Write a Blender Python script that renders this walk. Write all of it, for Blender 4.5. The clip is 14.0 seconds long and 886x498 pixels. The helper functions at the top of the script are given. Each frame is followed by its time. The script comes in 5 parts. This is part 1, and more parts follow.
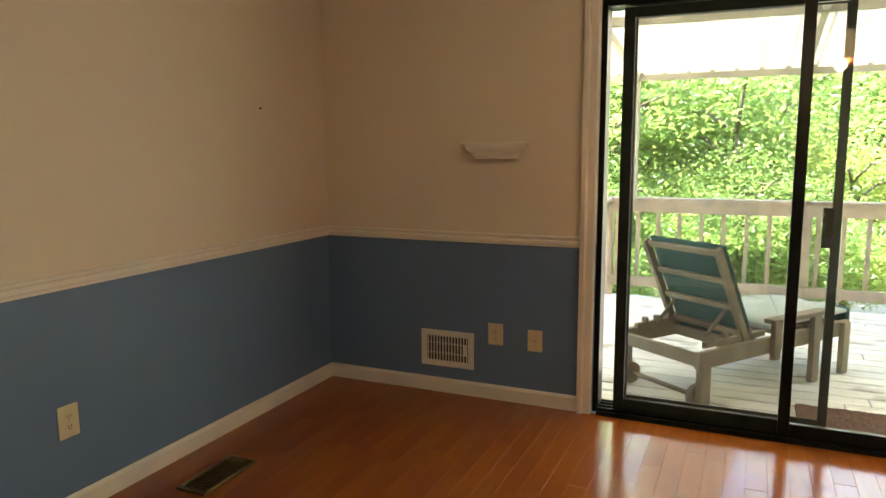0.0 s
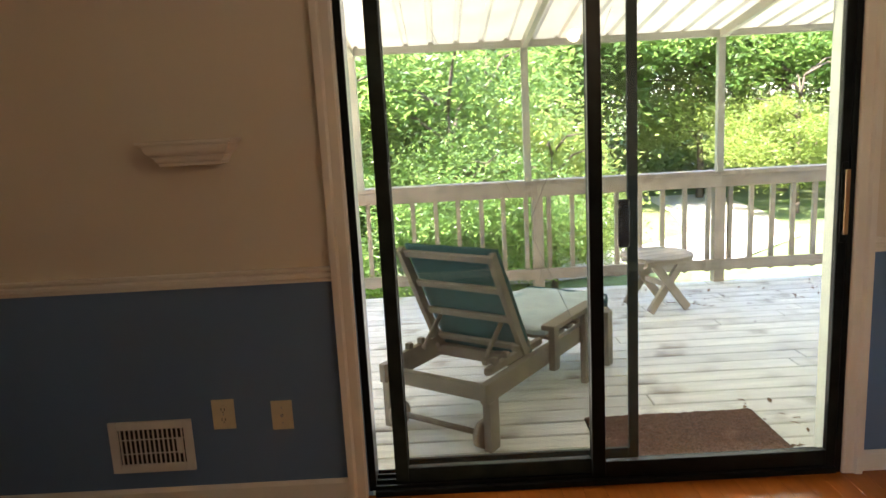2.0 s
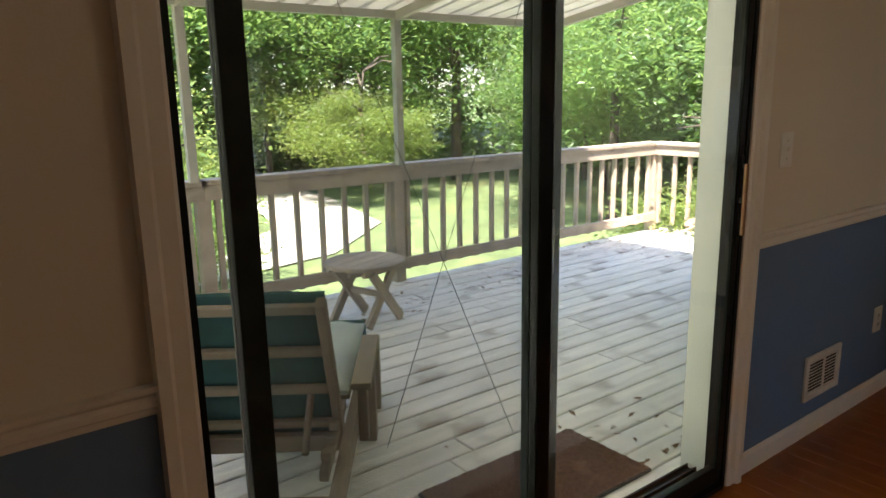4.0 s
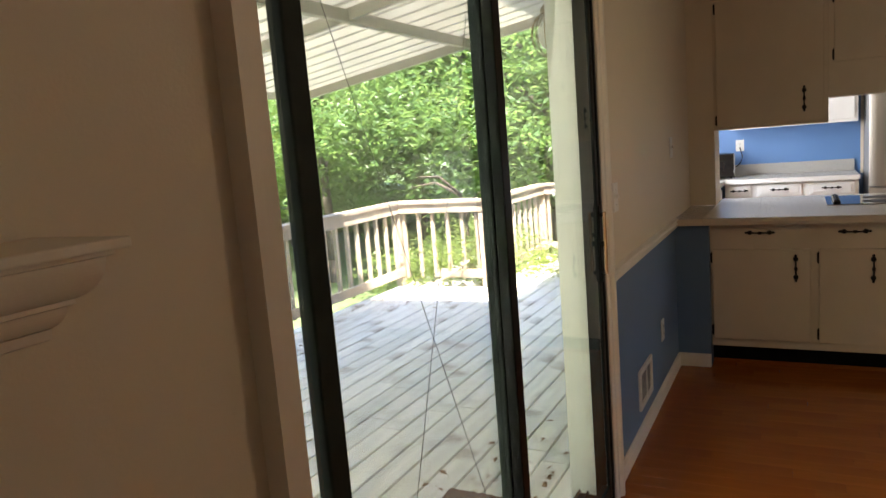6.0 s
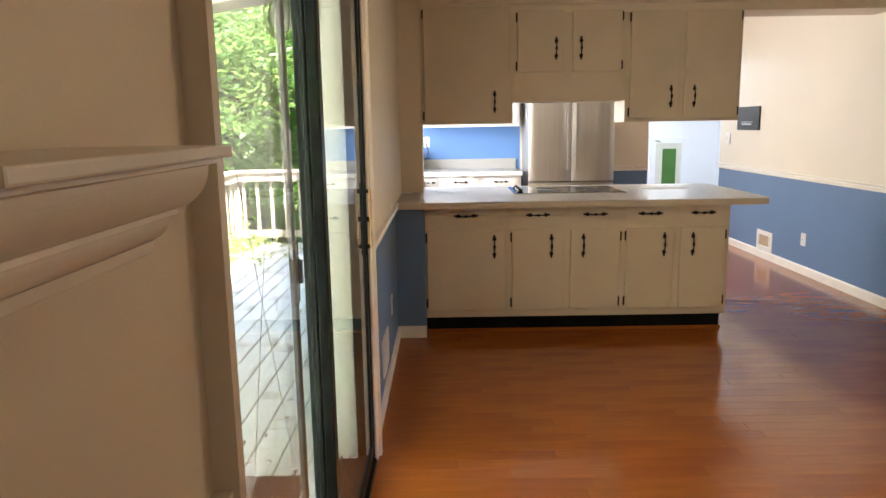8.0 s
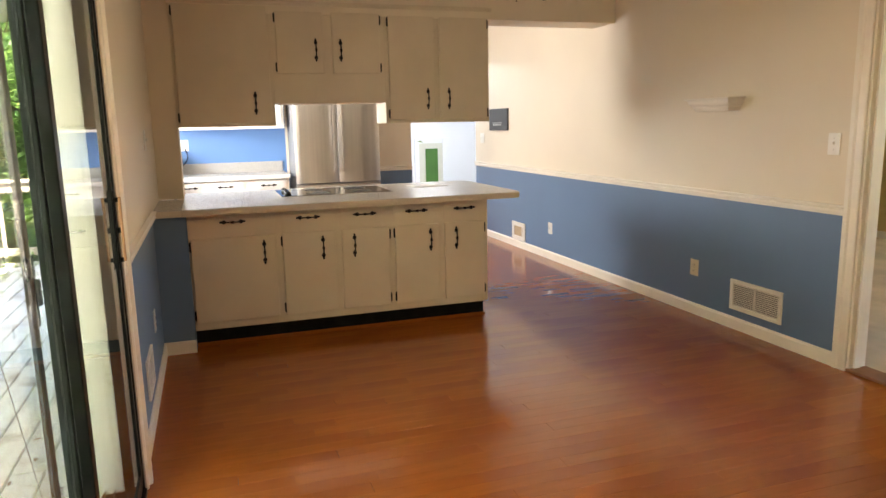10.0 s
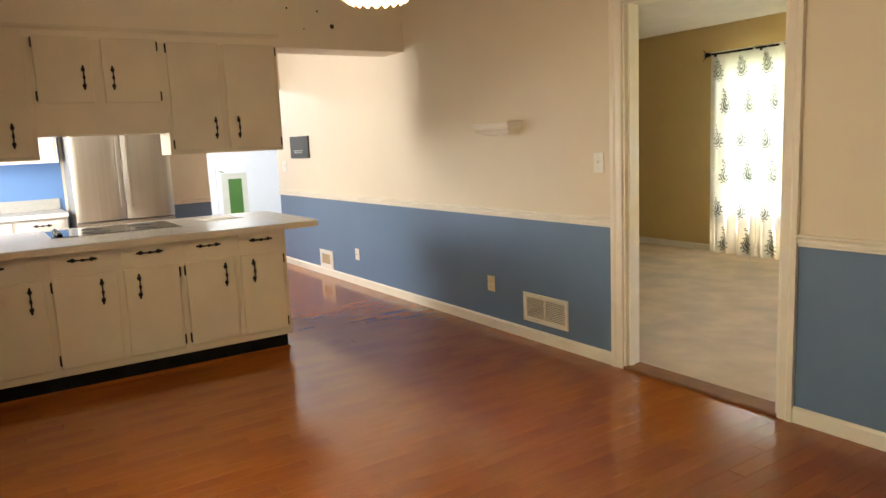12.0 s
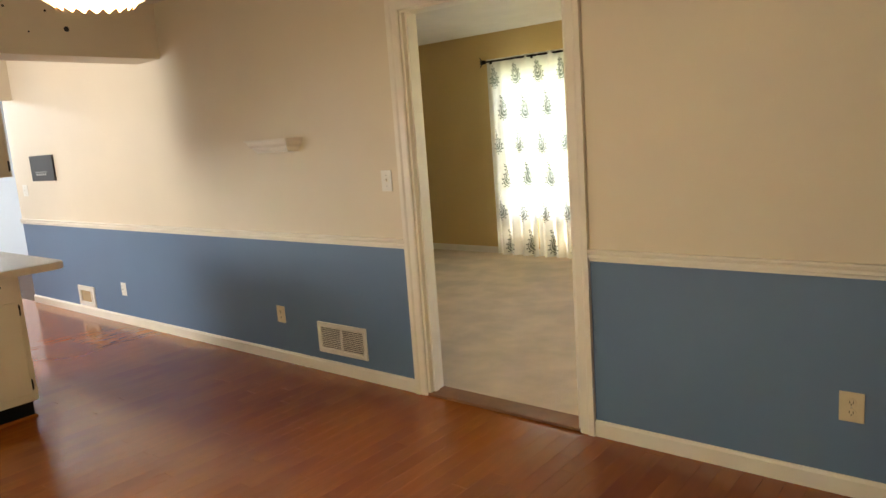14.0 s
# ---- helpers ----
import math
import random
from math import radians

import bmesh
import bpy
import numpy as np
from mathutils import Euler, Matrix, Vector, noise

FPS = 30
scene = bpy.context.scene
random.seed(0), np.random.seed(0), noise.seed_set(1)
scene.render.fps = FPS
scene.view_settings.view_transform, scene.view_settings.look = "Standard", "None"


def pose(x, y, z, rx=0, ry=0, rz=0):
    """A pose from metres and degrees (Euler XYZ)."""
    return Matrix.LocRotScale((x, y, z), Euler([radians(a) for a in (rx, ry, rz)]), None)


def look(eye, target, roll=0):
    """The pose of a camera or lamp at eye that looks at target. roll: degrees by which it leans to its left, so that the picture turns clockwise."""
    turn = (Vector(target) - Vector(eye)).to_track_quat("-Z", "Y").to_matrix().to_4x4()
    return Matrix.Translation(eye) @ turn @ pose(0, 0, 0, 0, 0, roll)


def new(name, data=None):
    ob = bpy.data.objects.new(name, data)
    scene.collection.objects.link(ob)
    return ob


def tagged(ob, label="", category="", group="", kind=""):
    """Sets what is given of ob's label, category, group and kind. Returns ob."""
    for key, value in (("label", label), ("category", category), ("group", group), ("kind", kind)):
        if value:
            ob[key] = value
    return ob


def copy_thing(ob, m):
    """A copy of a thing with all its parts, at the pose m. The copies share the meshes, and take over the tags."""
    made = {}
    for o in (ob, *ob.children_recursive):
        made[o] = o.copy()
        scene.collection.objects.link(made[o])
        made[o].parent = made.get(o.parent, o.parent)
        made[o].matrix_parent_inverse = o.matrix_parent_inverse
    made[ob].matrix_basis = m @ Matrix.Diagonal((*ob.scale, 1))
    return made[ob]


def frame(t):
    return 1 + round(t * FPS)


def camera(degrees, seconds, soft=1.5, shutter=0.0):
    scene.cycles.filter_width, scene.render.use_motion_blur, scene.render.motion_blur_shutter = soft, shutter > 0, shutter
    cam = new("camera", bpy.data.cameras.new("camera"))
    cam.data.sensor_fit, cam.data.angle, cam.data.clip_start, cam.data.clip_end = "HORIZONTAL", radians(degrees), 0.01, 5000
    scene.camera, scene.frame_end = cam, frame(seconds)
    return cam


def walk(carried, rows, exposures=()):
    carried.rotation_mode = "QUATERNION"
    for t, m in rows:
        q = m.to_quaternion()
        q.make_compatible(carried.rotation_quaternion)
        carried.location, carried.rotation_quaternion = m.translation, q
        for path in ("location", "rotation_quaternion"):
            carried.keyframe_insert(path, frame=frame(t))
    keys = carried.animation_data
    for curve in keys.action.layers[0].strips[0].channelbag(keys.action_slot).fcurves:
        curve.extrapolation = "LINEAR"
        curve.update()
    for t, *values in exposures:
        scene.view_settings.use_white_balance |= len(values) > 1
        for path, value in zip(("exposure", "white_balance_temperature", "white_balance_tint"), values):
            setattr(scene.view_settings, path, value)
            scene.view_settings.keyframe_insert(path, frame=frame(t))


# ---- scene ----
cam = camera(64.8, 14.0)
EXPOSURE = [(0, 3.9, 7000, 13), (0.5, 4.8, 6500, 12), (1, 5.05, 6500, 14), (1.5, 4.2, 6600, 15), (2, 3.3, 6600, 18), (2.5, 2.85, 6600, 18), (3, 2.55, 6500, 18), (5.5, 2.3, 6550, 17), (6, 3.0, 6550, 16), (6.5, 2.9, 6600, 15), (7, 3.15, 6350, 17), (7.5, 3.67, 6350, 15), (8, 4.03, 6450, 15), (8.5, 4.23, 6550, 15), (9, 4.13, 6650, 15), (11.5, 4.19, 7200, 14), (12.5, 4.09, 7100, 13), (14, 3.99, 7100, 13)]
PATH = [
    (0, (2.279, -3.465, 1.36), (1.476, -1.656, 1.074), -0.3),
    (0.5, (2.103, -3.429, 1.33), (1.091, -1.745, 0.957), -0.4),
    (1, (2.174, -3.15, 1.369), (1.296, -1.402, 0.955), 0.1),
    (1.5, (1.998, -2.853, 1.43), (1.708, -0.915, 1.032), -1.6),
    (2, (1.914, -2.491, 1.404), (1.911, -0.523, 1.047), -3.1),
    (2.5, (1.7, -2.167, 1.381), (2.005, -0.22, 1.041), -1.6),
    (3, (1.493, -1.843, 1.386), (2.098, 0.021, 0.99), -0.9),
    (5.5, (0.92, -0.69, 1.422), (2.624, 0.313, 1.124), -4.4),
    (6, (0.799, -0.673, 1.446), (2.556, 0.238, 1.159), -4.6),
    (6.5, (0.704, -0.627, 1.391), (2.498, 0.18, 1.032), -1.0),
    (7, (0.68, -0.485, 1.383), (2.603, -0.039, 1.062), -0.1),
    (7.5, (0.646, -0.338, 1.398), (2.603, -0.102, 1.062), -0.4),
    (8, (0.613, -0.324, 1.404), (2.582, -0.317, 1.056), -0.9),
    (8.5, (0.553, -0.33, 1.414), (2.516, -0.464, 1.057), -2.3),
    (9, (0.614, -0.325, 1.413), (2.556, -0.638, 1.05), -2.2),
    (11.3, (0.572, -0.432, 1.391), (2.333, -1.329, 1.08), -1.9),
    (11.5, (0.58, -0.454, 1.402), (2.321, -1.391, 1.099), -2.3),
    (12, (0.564, -0.485, 1.405), (2.219, -1.568, 1.105), -2.6),
    (12.5, (0.553, -0.516, 1.41), (2.124, -1.719, 1.117), -2.6),
    (13, (0.661, -0.546, 1.413), (2.128, -1.878, 1.138), -2.9),
    (13.5, (0.803, -0.567, 1.406), (2.135, -2.034, 1.136), -2.0),
    (14, (0.819, -0.755, 1.49), (2.085, -2.269, 1.162), -4.2),
]
walk(cam, [(t, look(eye, target, roll)) for t, eye, target, roll in PATH], EXPOSURE)

# ---- world, sun, large lights ----
world = bpy.data.worlds.new("sky")
scene.world = world
world.use_nodes = True
wn = world.node_tree
sky = wn.nodes.new("ShaderNodeTexSky")
sky.sky_type, sky.sun_disc = "NISHITA", False
sky.sun_elevation, sky.sun_rotation = radians(62), radians(232)
wn.links.new(sky.outputs[0], wn.nodes["Background"].inputs[0])
wn.nodes["Background"].inputs[1].default_value = 0.15


def lamp(name, kind, m, energy, color=(1, 1, 1), size=None):
    d = bpy.data.lights.new(name, kind)
    d.energy, d.color = energy, color
    if kind == "AREA":
        d.shape, d.size, d.size_y = "RECTANGLE", size[0], size[1]
    elif kind == "SUN":
        d.angle = size
    else:
        d.shadow_soft_size = size
    ob = new(name, d)
    ob.matrix_world = m
    return ob


lamp("sun", "SUN", look((0, 0, 20), (3.7, 2.9, 11.2), 0), 5.0, (1.0, 0.94, 0.84), radians(1.2))
# skylight through the patio door, the kitchen window and the curtained living-room window
lamp("patio_daylight", "AREA", look((2.5, 0.24, 1.05), (2.5, -2, 0.75)), 1.6, (1.0, 0.95, 0.82), (1.8, 1.9))
lamp("kitchen_daylight", "AREA", look((7.3, 0.59, 1.55), (7.3, -3, 1.3)), 7.0, (0.93, 0.97, 1.0), (1.3, 1.0))
lamp("living_daylight", "AREA", look((4.88, -7.60, 1.295), (4.88, -4, 1.295)), 1.8, (1.0, 0.97, 0.90), (1.2, 1.66))
# added fill that brightens carpet and tan wall, from a window never seen
lamp("living_side_fill", "AREA", look((1.7, -7.60, 1.295), (3.2, -4, 0.7)), 2.2, (1.0, 0.93, 0.80), (1.4, 1.6))
# fill lamp added under the hall ceiling to brighten the walls, source unseen
lamp("hall_fill", "AREA", look((10.2, -3.1, 2.3), (10.2, -3.1, 0)), 5.0, (0.86, 0.94, 1.0), (1.0, 1.0))

# ---- materials ----


def mat(name, color, rough=0.6, metal=0.0, vary=0.12, scale=6.0, bump=0.0, bscale=60.0, stretch=(1, 1, 1), dirt=None, rand=0.0, island=0.0, spec=0.5, coat=0.0, rvar=0.06):
    m = bpy.data.materials.new(name)
    m.use_nodes = True
    nt = m.node_tree
    n, L = nt.nodes, nt.links
    b = n["Principled BSDF"]
    b.inputs["Roughness"].default_value = rough
    b.inputs["Metallic"].default_value = metal
    b.inputs["Specular IOR Level"].default_value = spec
    b.inputs["Coat Weight"].default_value = coat
    b.inputs["Coat Roughness"].default_value = 0.12
    tc = n.new("ShaderNodeTexCoord")
    mp = n.new("ShaderNodeMapping")
    mp.inputs["Scale"].default_value = stretch
    L.new(tc.outputs["Object"], mp.inputs[0])
    nz = n.new("ShaderNodeTexNoise")
    nz.inputs["Scale"].default_value, nz.inputs["Detail"].default_value = scale, 6
    L.new(mp.outputs[0], nz.inputs["Vector"])
    ramp = n.new("ShaderNodeValToRGB")
    lo = [c * (1 - vary) for c in color]
    hi = [min(1, c * (1 + vary)) for c in color]
    ramp.color_ramp.elements[0].position, ramp.color_ramp.elements[1].position = 0.3, 0.7
    ramp.color_ramp.elements[0].color, ramp.color_ramp.elements[1].color = (*lo, 1), (*hi, 1)
    L.new(nz.outputs[0], ramp.inputs[0])
    col = ramp.outputs[0]
    if dirt:
        nd = n.new("ShaderNodeTexNoise")
        nd.inputs["Scale"].default_value, nd.inputs["Detail"].default_value = dirt[1], 8
        L.new(tc.outputs["Object"], nd.inputs["Vector"])
        r2 = n.new("ShaderNodeValToRGB")
        r2.color_ramp.elements[0].position, r2.color_ramp.elements[1].position = dirt[2], dirt[2] + 0.16
        L.new(nd.outputs[0], r2.inputs[0])
        mx = n.new("ShaderNodeMixRGB")
        mx.inputs[2].default_value = (*dirt[0], 1)
        L.new(r2.outputs[0], mx.inputs[0])
        L.new(col, mx.inputs[1])
        col = mx.outputs[0]
    if rand or island:
        hs = n.new("ShaderNodeHueSaturation")
        ma = n.new("ShaderNodeMapRange")
        amt = rand or island
        ma.inputs["To Min"].default_value, ma.inputs["To Max"].default_value = 1 - amt, 1 + amt
        if rand:
            L.new(n.new("ShaderNodeObjectInfo").outputs["Random"], ma.inputs["Value"])
        else:
            L.new(n.new("ShaderNodeNewGeometry").outputs["Random Per Island"], ma.inputs["Value"])
        L.new(ma.outputs[0], hs.inputs["Value"])
        L.new(col, hs.inputs["Color"])
        col = hs.outputs[0]
    L.new(col, b.inputs["Base Color"])
    rr = n.new("ShaderNodeMapRange")
    rr.inputs["To Min"].default_value, rr.inputs["To Max"].default_value = max(0.02, rough - rvar), min(1, rough + rvar)
    L.new(nz.outputs[0], rr.inputs["Value"])
    L.new(rr.outputs[0], b.inputs["Roughness"])
    if bump:
        nb = n.new("ShaderNodeTexNoise")
        nb.inputs["Scale"].default_value, nb.inputs["Detail"].default_value = bscale, 4
        L.new(mp.outputs[0], nb.inputs["Vector"])
        bp = n.new("ShaderNodeBump")
        bp.inputs["Strength"].default_value, bp.inputs["Distance"].default_value = bump, 0.01
        L.new(nb.outputs[0], bp.inputs["Height"])
        L.new(bp.outputs[0], b.inputs["Normal"])
    return m


def glass(name, color=(1, 1, 1), rough=0.0, see=0.92):
    """Thin flat glass: clear, with a mirror gloss that Fresnel drives."""
    m = bpy.data.materials.new(name)
    m.use_nodes = True
    n, L = m.node_tree.nodes, m.node_tree.links
    n.remove(n["Principled BSDF"])
    tr, gl, mx, fr = n.new("ShaderNodeBsdfTransparent"), n.new("ShaderNodeBsdfGlossy"), n.new("ShaderNodeMixShader"), n.new("ShaderNodeFresnel")
    fr.inputs["IOR"].default_value = 1.5
    tr.inputs[0].default_value = (*[c * see for c in color], 1)
    gl.inputs["Roughness"].default_value = rough
    L.new(fr.outputs[0], mx.inputs[0])
    L.new(tr.outputs[0], mx.inputs[1])
    L.new(gl.outputs[0], mx.inputs[2])
    L.new(mx.outputs[0], n["Material Output"].inputs[0])
    return m


def glow(name, color, strength):
    m = bpy.data.materials.new(name)
    m.use_nodes = True
    b = m.node_tree.nodes["Principled BSDF"]
    b.inputs["Base Color"].default_value = (*color, 1)
    b.inputs["Emission Color"].default_value = (*color, 1)
    b.inputs["Emission Strength"].default_value = strength
    return m


def thin(name, color, through_color, weight=0.5, rough=0.7, rand=0.3):
    """Leaves and cloth that light shines through."""
    m = mat(name, color, rough, vary=0.25, scale=3.0, island=rand)
    n, L = m.node_tree.nodes, m.node_tree.links
    tl, mx = n.new("ShaderNodeBsdfTranslucent"), n.new("ShaderNodeMixShader")
    tl.inputs[0].default_value = (*through_color, 1)
    mx.inputs[0].default_value = weight
    L.new(n["Principled BSDF"].outputs[0], mx.inputs[1])
    L.new(tl.outputs[0], mx.inputs[2])
    L.new(mx.outputs[0], n["Material Output"].inputs[0])
    return m


M_WALL = mat("cream wall paint", (0.735, 0.645, 0.51), 0.55, vary=0.03, scale=1.5, bump=0.06, bscale=180)
M_BLUE = mat("blue wall paint", (0.125, 0.205, 0.335), 0.5, vary=0.05, scale=1.5, bump=0.06, bscale=180)
M_TAN = mat("tan wall paint", (0.64, 0.46, 0.20), 0.6, vary=0.04, scale=1.5, bump=0.06, bscale=180)
M_KBLUE = mat("kitchen blue paint", (0.12, 0.25, 0.52), 0.5, vary=0.04, scale=1.5, bump=0.05, bscale=180)
M_HALL = mat("pale blue-white wall paint", (0.78, 0.82, 0.86), 0.6, vary=0.02, scale=1.5, bump=0.05, bscale=180)
M_TRIM = mat("white trim paint", (0.80, 0.74, 0.64), 0.35, vary=0.05, scale=5, bump=0.04, bscale=90, dirt=((0.62, 0.55, 0.45), 9, 0.72))
M_CEIL = mat("ceiling paint", (0.76, 0.71, 0.63), 0.85, vary=0.04, scale=4, bump=0.4, bscale=120)
M_FLOOR = mat("varnished orange-brown wood", (0.31, 0.092, 0.0145), 0.15, vary=0.10, scale=5, stretch=(6, 0.7, 1), rand=0.015, rvar=0.02, coat=0.0, dirt=((0.27, 0.072, 0.013), 1.3, 0.5))
M_FLOORJ = mat("dark floor joint", (0.05, 0.018, 0.007), 0.6)
M_OLDWOOD = mat("worn brown wood", (0.20, 0.085, 0.03), 0.55, vary=0.2, scale=12)
# brown darkened to near-black: shade in the deck gaps is in the colour
M_SUB = mat("joist wood with gap shade", (0.035, 0.025, 0.018), 0.85)
M_CARPET = mat("beige cut-pile carpet", (0.64, 0.50, 0.35), 0.95, vary=0.12, scale=4, bump=0.9, bscale=220, stretch=(1, 1, 1), dirt=((0.52, 0.42, 0.30), 1.6, 0.5))
M_BLACK = mat("black anodised aluminium", (0.012, 0.014, 0.013), 0.35, 0.4, vary=0.3, scale=12)
M_SCREENFR = mat("dark bronze aluminium", (0.022, 0.03, 0.026), 0.6, 0.0, vary=0.3, scale=12)
for m_ in (M_BLACK, M_SCREENFR):
    m_.node_tree.nodes["Principled BSDF"].inputs["Specular IOR Level"].default_value = 0.15
M_GLASS = glass("window glass", (0.98, 1.0, 0.99), see=0.985)
M_GRIP = mat("tan varnished grip wood", (0.36, 0.20, 0.09), 0.45, vary=0.2, scale=30, stretch=(1, 1, 0.2))
M_MESH = bpy.data.materials.new("insect mesh")
M_MESH.use_nodes = True
mn_ = M_MESH.node_tree
mx_, tr_ = mn_.nodes.new("ShaderNodeMixShader"), mn_.nodes.new("ShaderNodeBsdfTransparent")
mn_.nodes["Principled BSDF"].inputs["Base Color"].default_value = (0.12, 0.13, 0.12, 1)
mn_.nodes["Principled BSDF"].inputs["Roughness"].default_value = 0.6
mx_.inputs[0].default_value = 0.10
mn_.links.new(tr_.outputs[0], mx_.inputs[1])
mn_.links.new(mn_.nodes["Principled BSDF"].outputs[0], mx_.inputs[2])
mn_.links.new(mx_.outputs[0], mn_.nodes["Material Output"].inputs[0])
M_CLEAR = bpy.data.materials.new("clear glass edge")
M_CLEAR.use_nodes = True
M_CLEAR.node_tree.nodes.remove(M_CLEAR.node_tree.nodes["Principled BSDF"])
M_CLEAR.node_tree.links.new(M_CLEAR.node_tree.nodes.new("ShaderNodeBsdfTransparent").outputs[0], M_CLEAR.node_tree.nodes["Material Output"].inputs[0])
M_CAB = mat("cream painted cabinet wood", (0.66, 0.57, 0.44), 0.42, vary=0.05, scale=3, bump=0.05, bscale=60, dirt=((0.52, 0.43, 0.31), 5, 0.7))
M_WCAB = mat("white painted cabinet wood", (0.8, 0.79, 0.76), 0.4, vary=0.04, scale=3)
M_IRON = mat("black hammered iron", (0.015, 0.013, 0.012), 0.45, 0.6, vary=0.3, scale=40, bump=0.3, bscale=90)
M_COUNTER = mat("speckled grey laminate", (0.42, 0.41, 0.385), 0.28, vary=0.10, scale=160, dirt=((0.42, 0.39, 0.34), 90, 0.6))
M_COUNTERE = mat("cream laminate edge", (0.62, 0.53, 0.42), 0.4, vary=0.05, scale=30)
M_STEEL = mat("brushed stainless steel", (0.47, 0.445, 0.41), 0.36, 1.0, vary=0.06, scale=40, stretch=(1, 1, 0.02), bump=0.03, bscale=60)
M_STEELS = mat("grey fridge side", (0.28, 0.28, 0.28), 0.5, vary=0.08, scale=8)
M_BLKPL = mat("black plastic", (0.012, 0.012, 0.013), 0.25, vary=0.2, scale=20)
M_BGLASS = mat("black glass ceramic", (0.014, 0.013, 0.013), 0.05, vary=0.2, scale=20)
M_PLATE = mat("ivory plastic plate", (0.70, 0.60, 0.40), 0.35, vary=0.05, scale=20)
M_WPLATE = mat("white plastic plate", (0.78, 0.75, 0.68), 0.35, vary=0.04, scale=20)
# near-black; also paints the shade inside vents and outlet slots
M_SLOT = mat("near-black parts and slot shade", (0.02, 0.018, 0.015), 0.7, vary=0.3)
M_VENTW = mat("white enamelled vent metal", (0.76, 0.73, 0.66), 0.35, vary=0.05, scale=14, dirt=((0.5, 0.46, 0.4), 20, 0.74))
M_BRASS = mat("tarnished brass vent", (0.20, 0.14, 0.05), 0.4, 0.7, vary=0.25, scale=20)
M_DECK = mat("weathered white-stained deck wood", (0.78, 0.73, 0.65), 0.75, vary=0.16, scale=3, bump=0.35, bscale=30, stretch=(0.5, 7, 7), rand=0.10, dirt=((0.36, 0.31, 0.25), 2.8, 0.55))
M_RAIL = mat("weathered tan railing wood", (0.42, 0.335, 0.255), 0.8, vary=0.2, scale=6, bump=0.35, bscale=40, rand=0.10, dirt=((0.24, 0.19, 0.15), 6, 0.62))
M_LOUNGE = mat("weathered grey-brown lounger wood", (0.25, 0.20, 0.145), 0.8, vary=0.2, scale=7, bump=0.3, bscale=50, rand=0.08, dirt=((0.24, 0.21, 0.17), 8, 0.6))
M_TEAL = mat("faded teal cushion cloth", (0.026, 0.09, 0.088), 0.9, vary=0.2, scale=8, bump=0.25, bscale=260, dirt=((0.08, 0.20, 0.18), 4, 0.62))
# much paler than the teal of the cushion's back and end
M_PALE = mat("pale cushion cloth with teal patches", (0.46, 0.50, 0.46), 0.9, vary=0.14, scale=7, bump=0.5, bscale=22, dirt=((0.22, 0.33, 0.31), 5, 0.62))
M_MAT = mat("brown coir doormat", (0.15, 0.072, 0.042), 0.95, vary=0.35, scale=90, bump=1.0, bscale=300, dirt=((0.24, 0.13, 0.08), 7, 0.6))
M_ROOF = thin("white corrugated roof sheet", (0.70, 0.68, 0.62), (0.74, 0.72, 0.65), 0.32, 0.4, 0.0)
M_ROOFB = mat("cream painted beam", (0.42, 0.39, 0.32), 0.5, vary=0.1, scale=4)
M_SIDING = mat("pale exterior siding", (0.62, 0.64, 0.56), 0.7, vary=0.06, scale=4)
M_BARK = mat("tree bark", (0.10, 0.075, 0.055), 0.95, vary=0.3, scale=8, bump=0.8, bscale=25, stretch=(4, 4, 0.6))
M_LEAF = thin("broad green leaves", (0.07, 0.138, 0.035), (0.30, 0.45, 0.12), 0.5, 0.4, 0.45)
M_LEAF2 = thin("yellow-green leaves", (0.10, 0.152, 0.035), (0.42, 0.51, 0.13), 0.5, 0.4, 0.45)
M_LEAF3 = thin("deep green leaves", (0.065, 0.12, 0.035), (0.30, 0.44, 0.12), 0.5, 0.4, 0.45)
M_GRASS = mat("lawn grass", (0.12, 0.165, 0.06), 0.95, vary=0.35, scale=2.5, bump=0.8, bscale=60, dirt=((0.16, 0.17, 0.06), 0.5, 0.55))
M_GRAVEL = mat("pale gravel", (0.45, 0.41, 0.36), 0.95, vary=0.25, scale=50, bump=0.8, bscale=120)
M_CURTAIN = thin("sheer white curtain cloth", (0.78, 0.78, 0.74), (0.72, 0.74, 0.68), 0.26, rand=0.0)
M_PRINT = thin("grey-green paisley print", (0.20, 0.22, 0.19), (0.22, 0.25, 0.22), 0.3, rand=0.1)
M_GREEN = mat("green painted door", (0.055, 0.17, 0.03), 0.5, vary=0.1, scale=4)
# plain tan sheet in place of the small vent's open inside
M_VENTTAN = mat("tan vent interior", (0.45, 0.33, 0.20), 0.9, vary=0.15, scale=30, bump=0.4, bscale=200)
M_CRYSTAL = glow("lit frosted glass", (1.0, 0.70, 0.36), 0.22)
M_BULB = glow("lit bulb glass", (1.0, 0.72, 0.38), 2.0)
M_SCREEN = mat("dark display glass", (0.014, 0.011, 0.009), 0.5, vary=0.2, scale=8)
M_PAPER = mat("white paper", (0.8, 0.78, 0.74), 0.8, vary=0.03)

# ---- building helpers ----


def box(bm, x0, x1, y0, y1, z0, z1, b=0.0, m=None):
    """A box between two corners, its edges rounded off by b."""
    tmp = bmesh.new()
    bmesh.ops.create_cube(tmp, size=1)
    for v in tmp.verts:
        v.co = Vector(((x0 + x1) / 2 + v.co.x * (x1 - x0), (y0 + y1) / 2 + v.co.y * (y1 - y0), (z0 + z1) / 2 + v.co.z * (z1 - z0)))
    if b:
        bmesh.ops.bevel(tmp, geom=tmp.edges[:], offset=b, segments=2, affect="EDGES", profile=0.6)
    join(bm, tmp, m)
    return bm


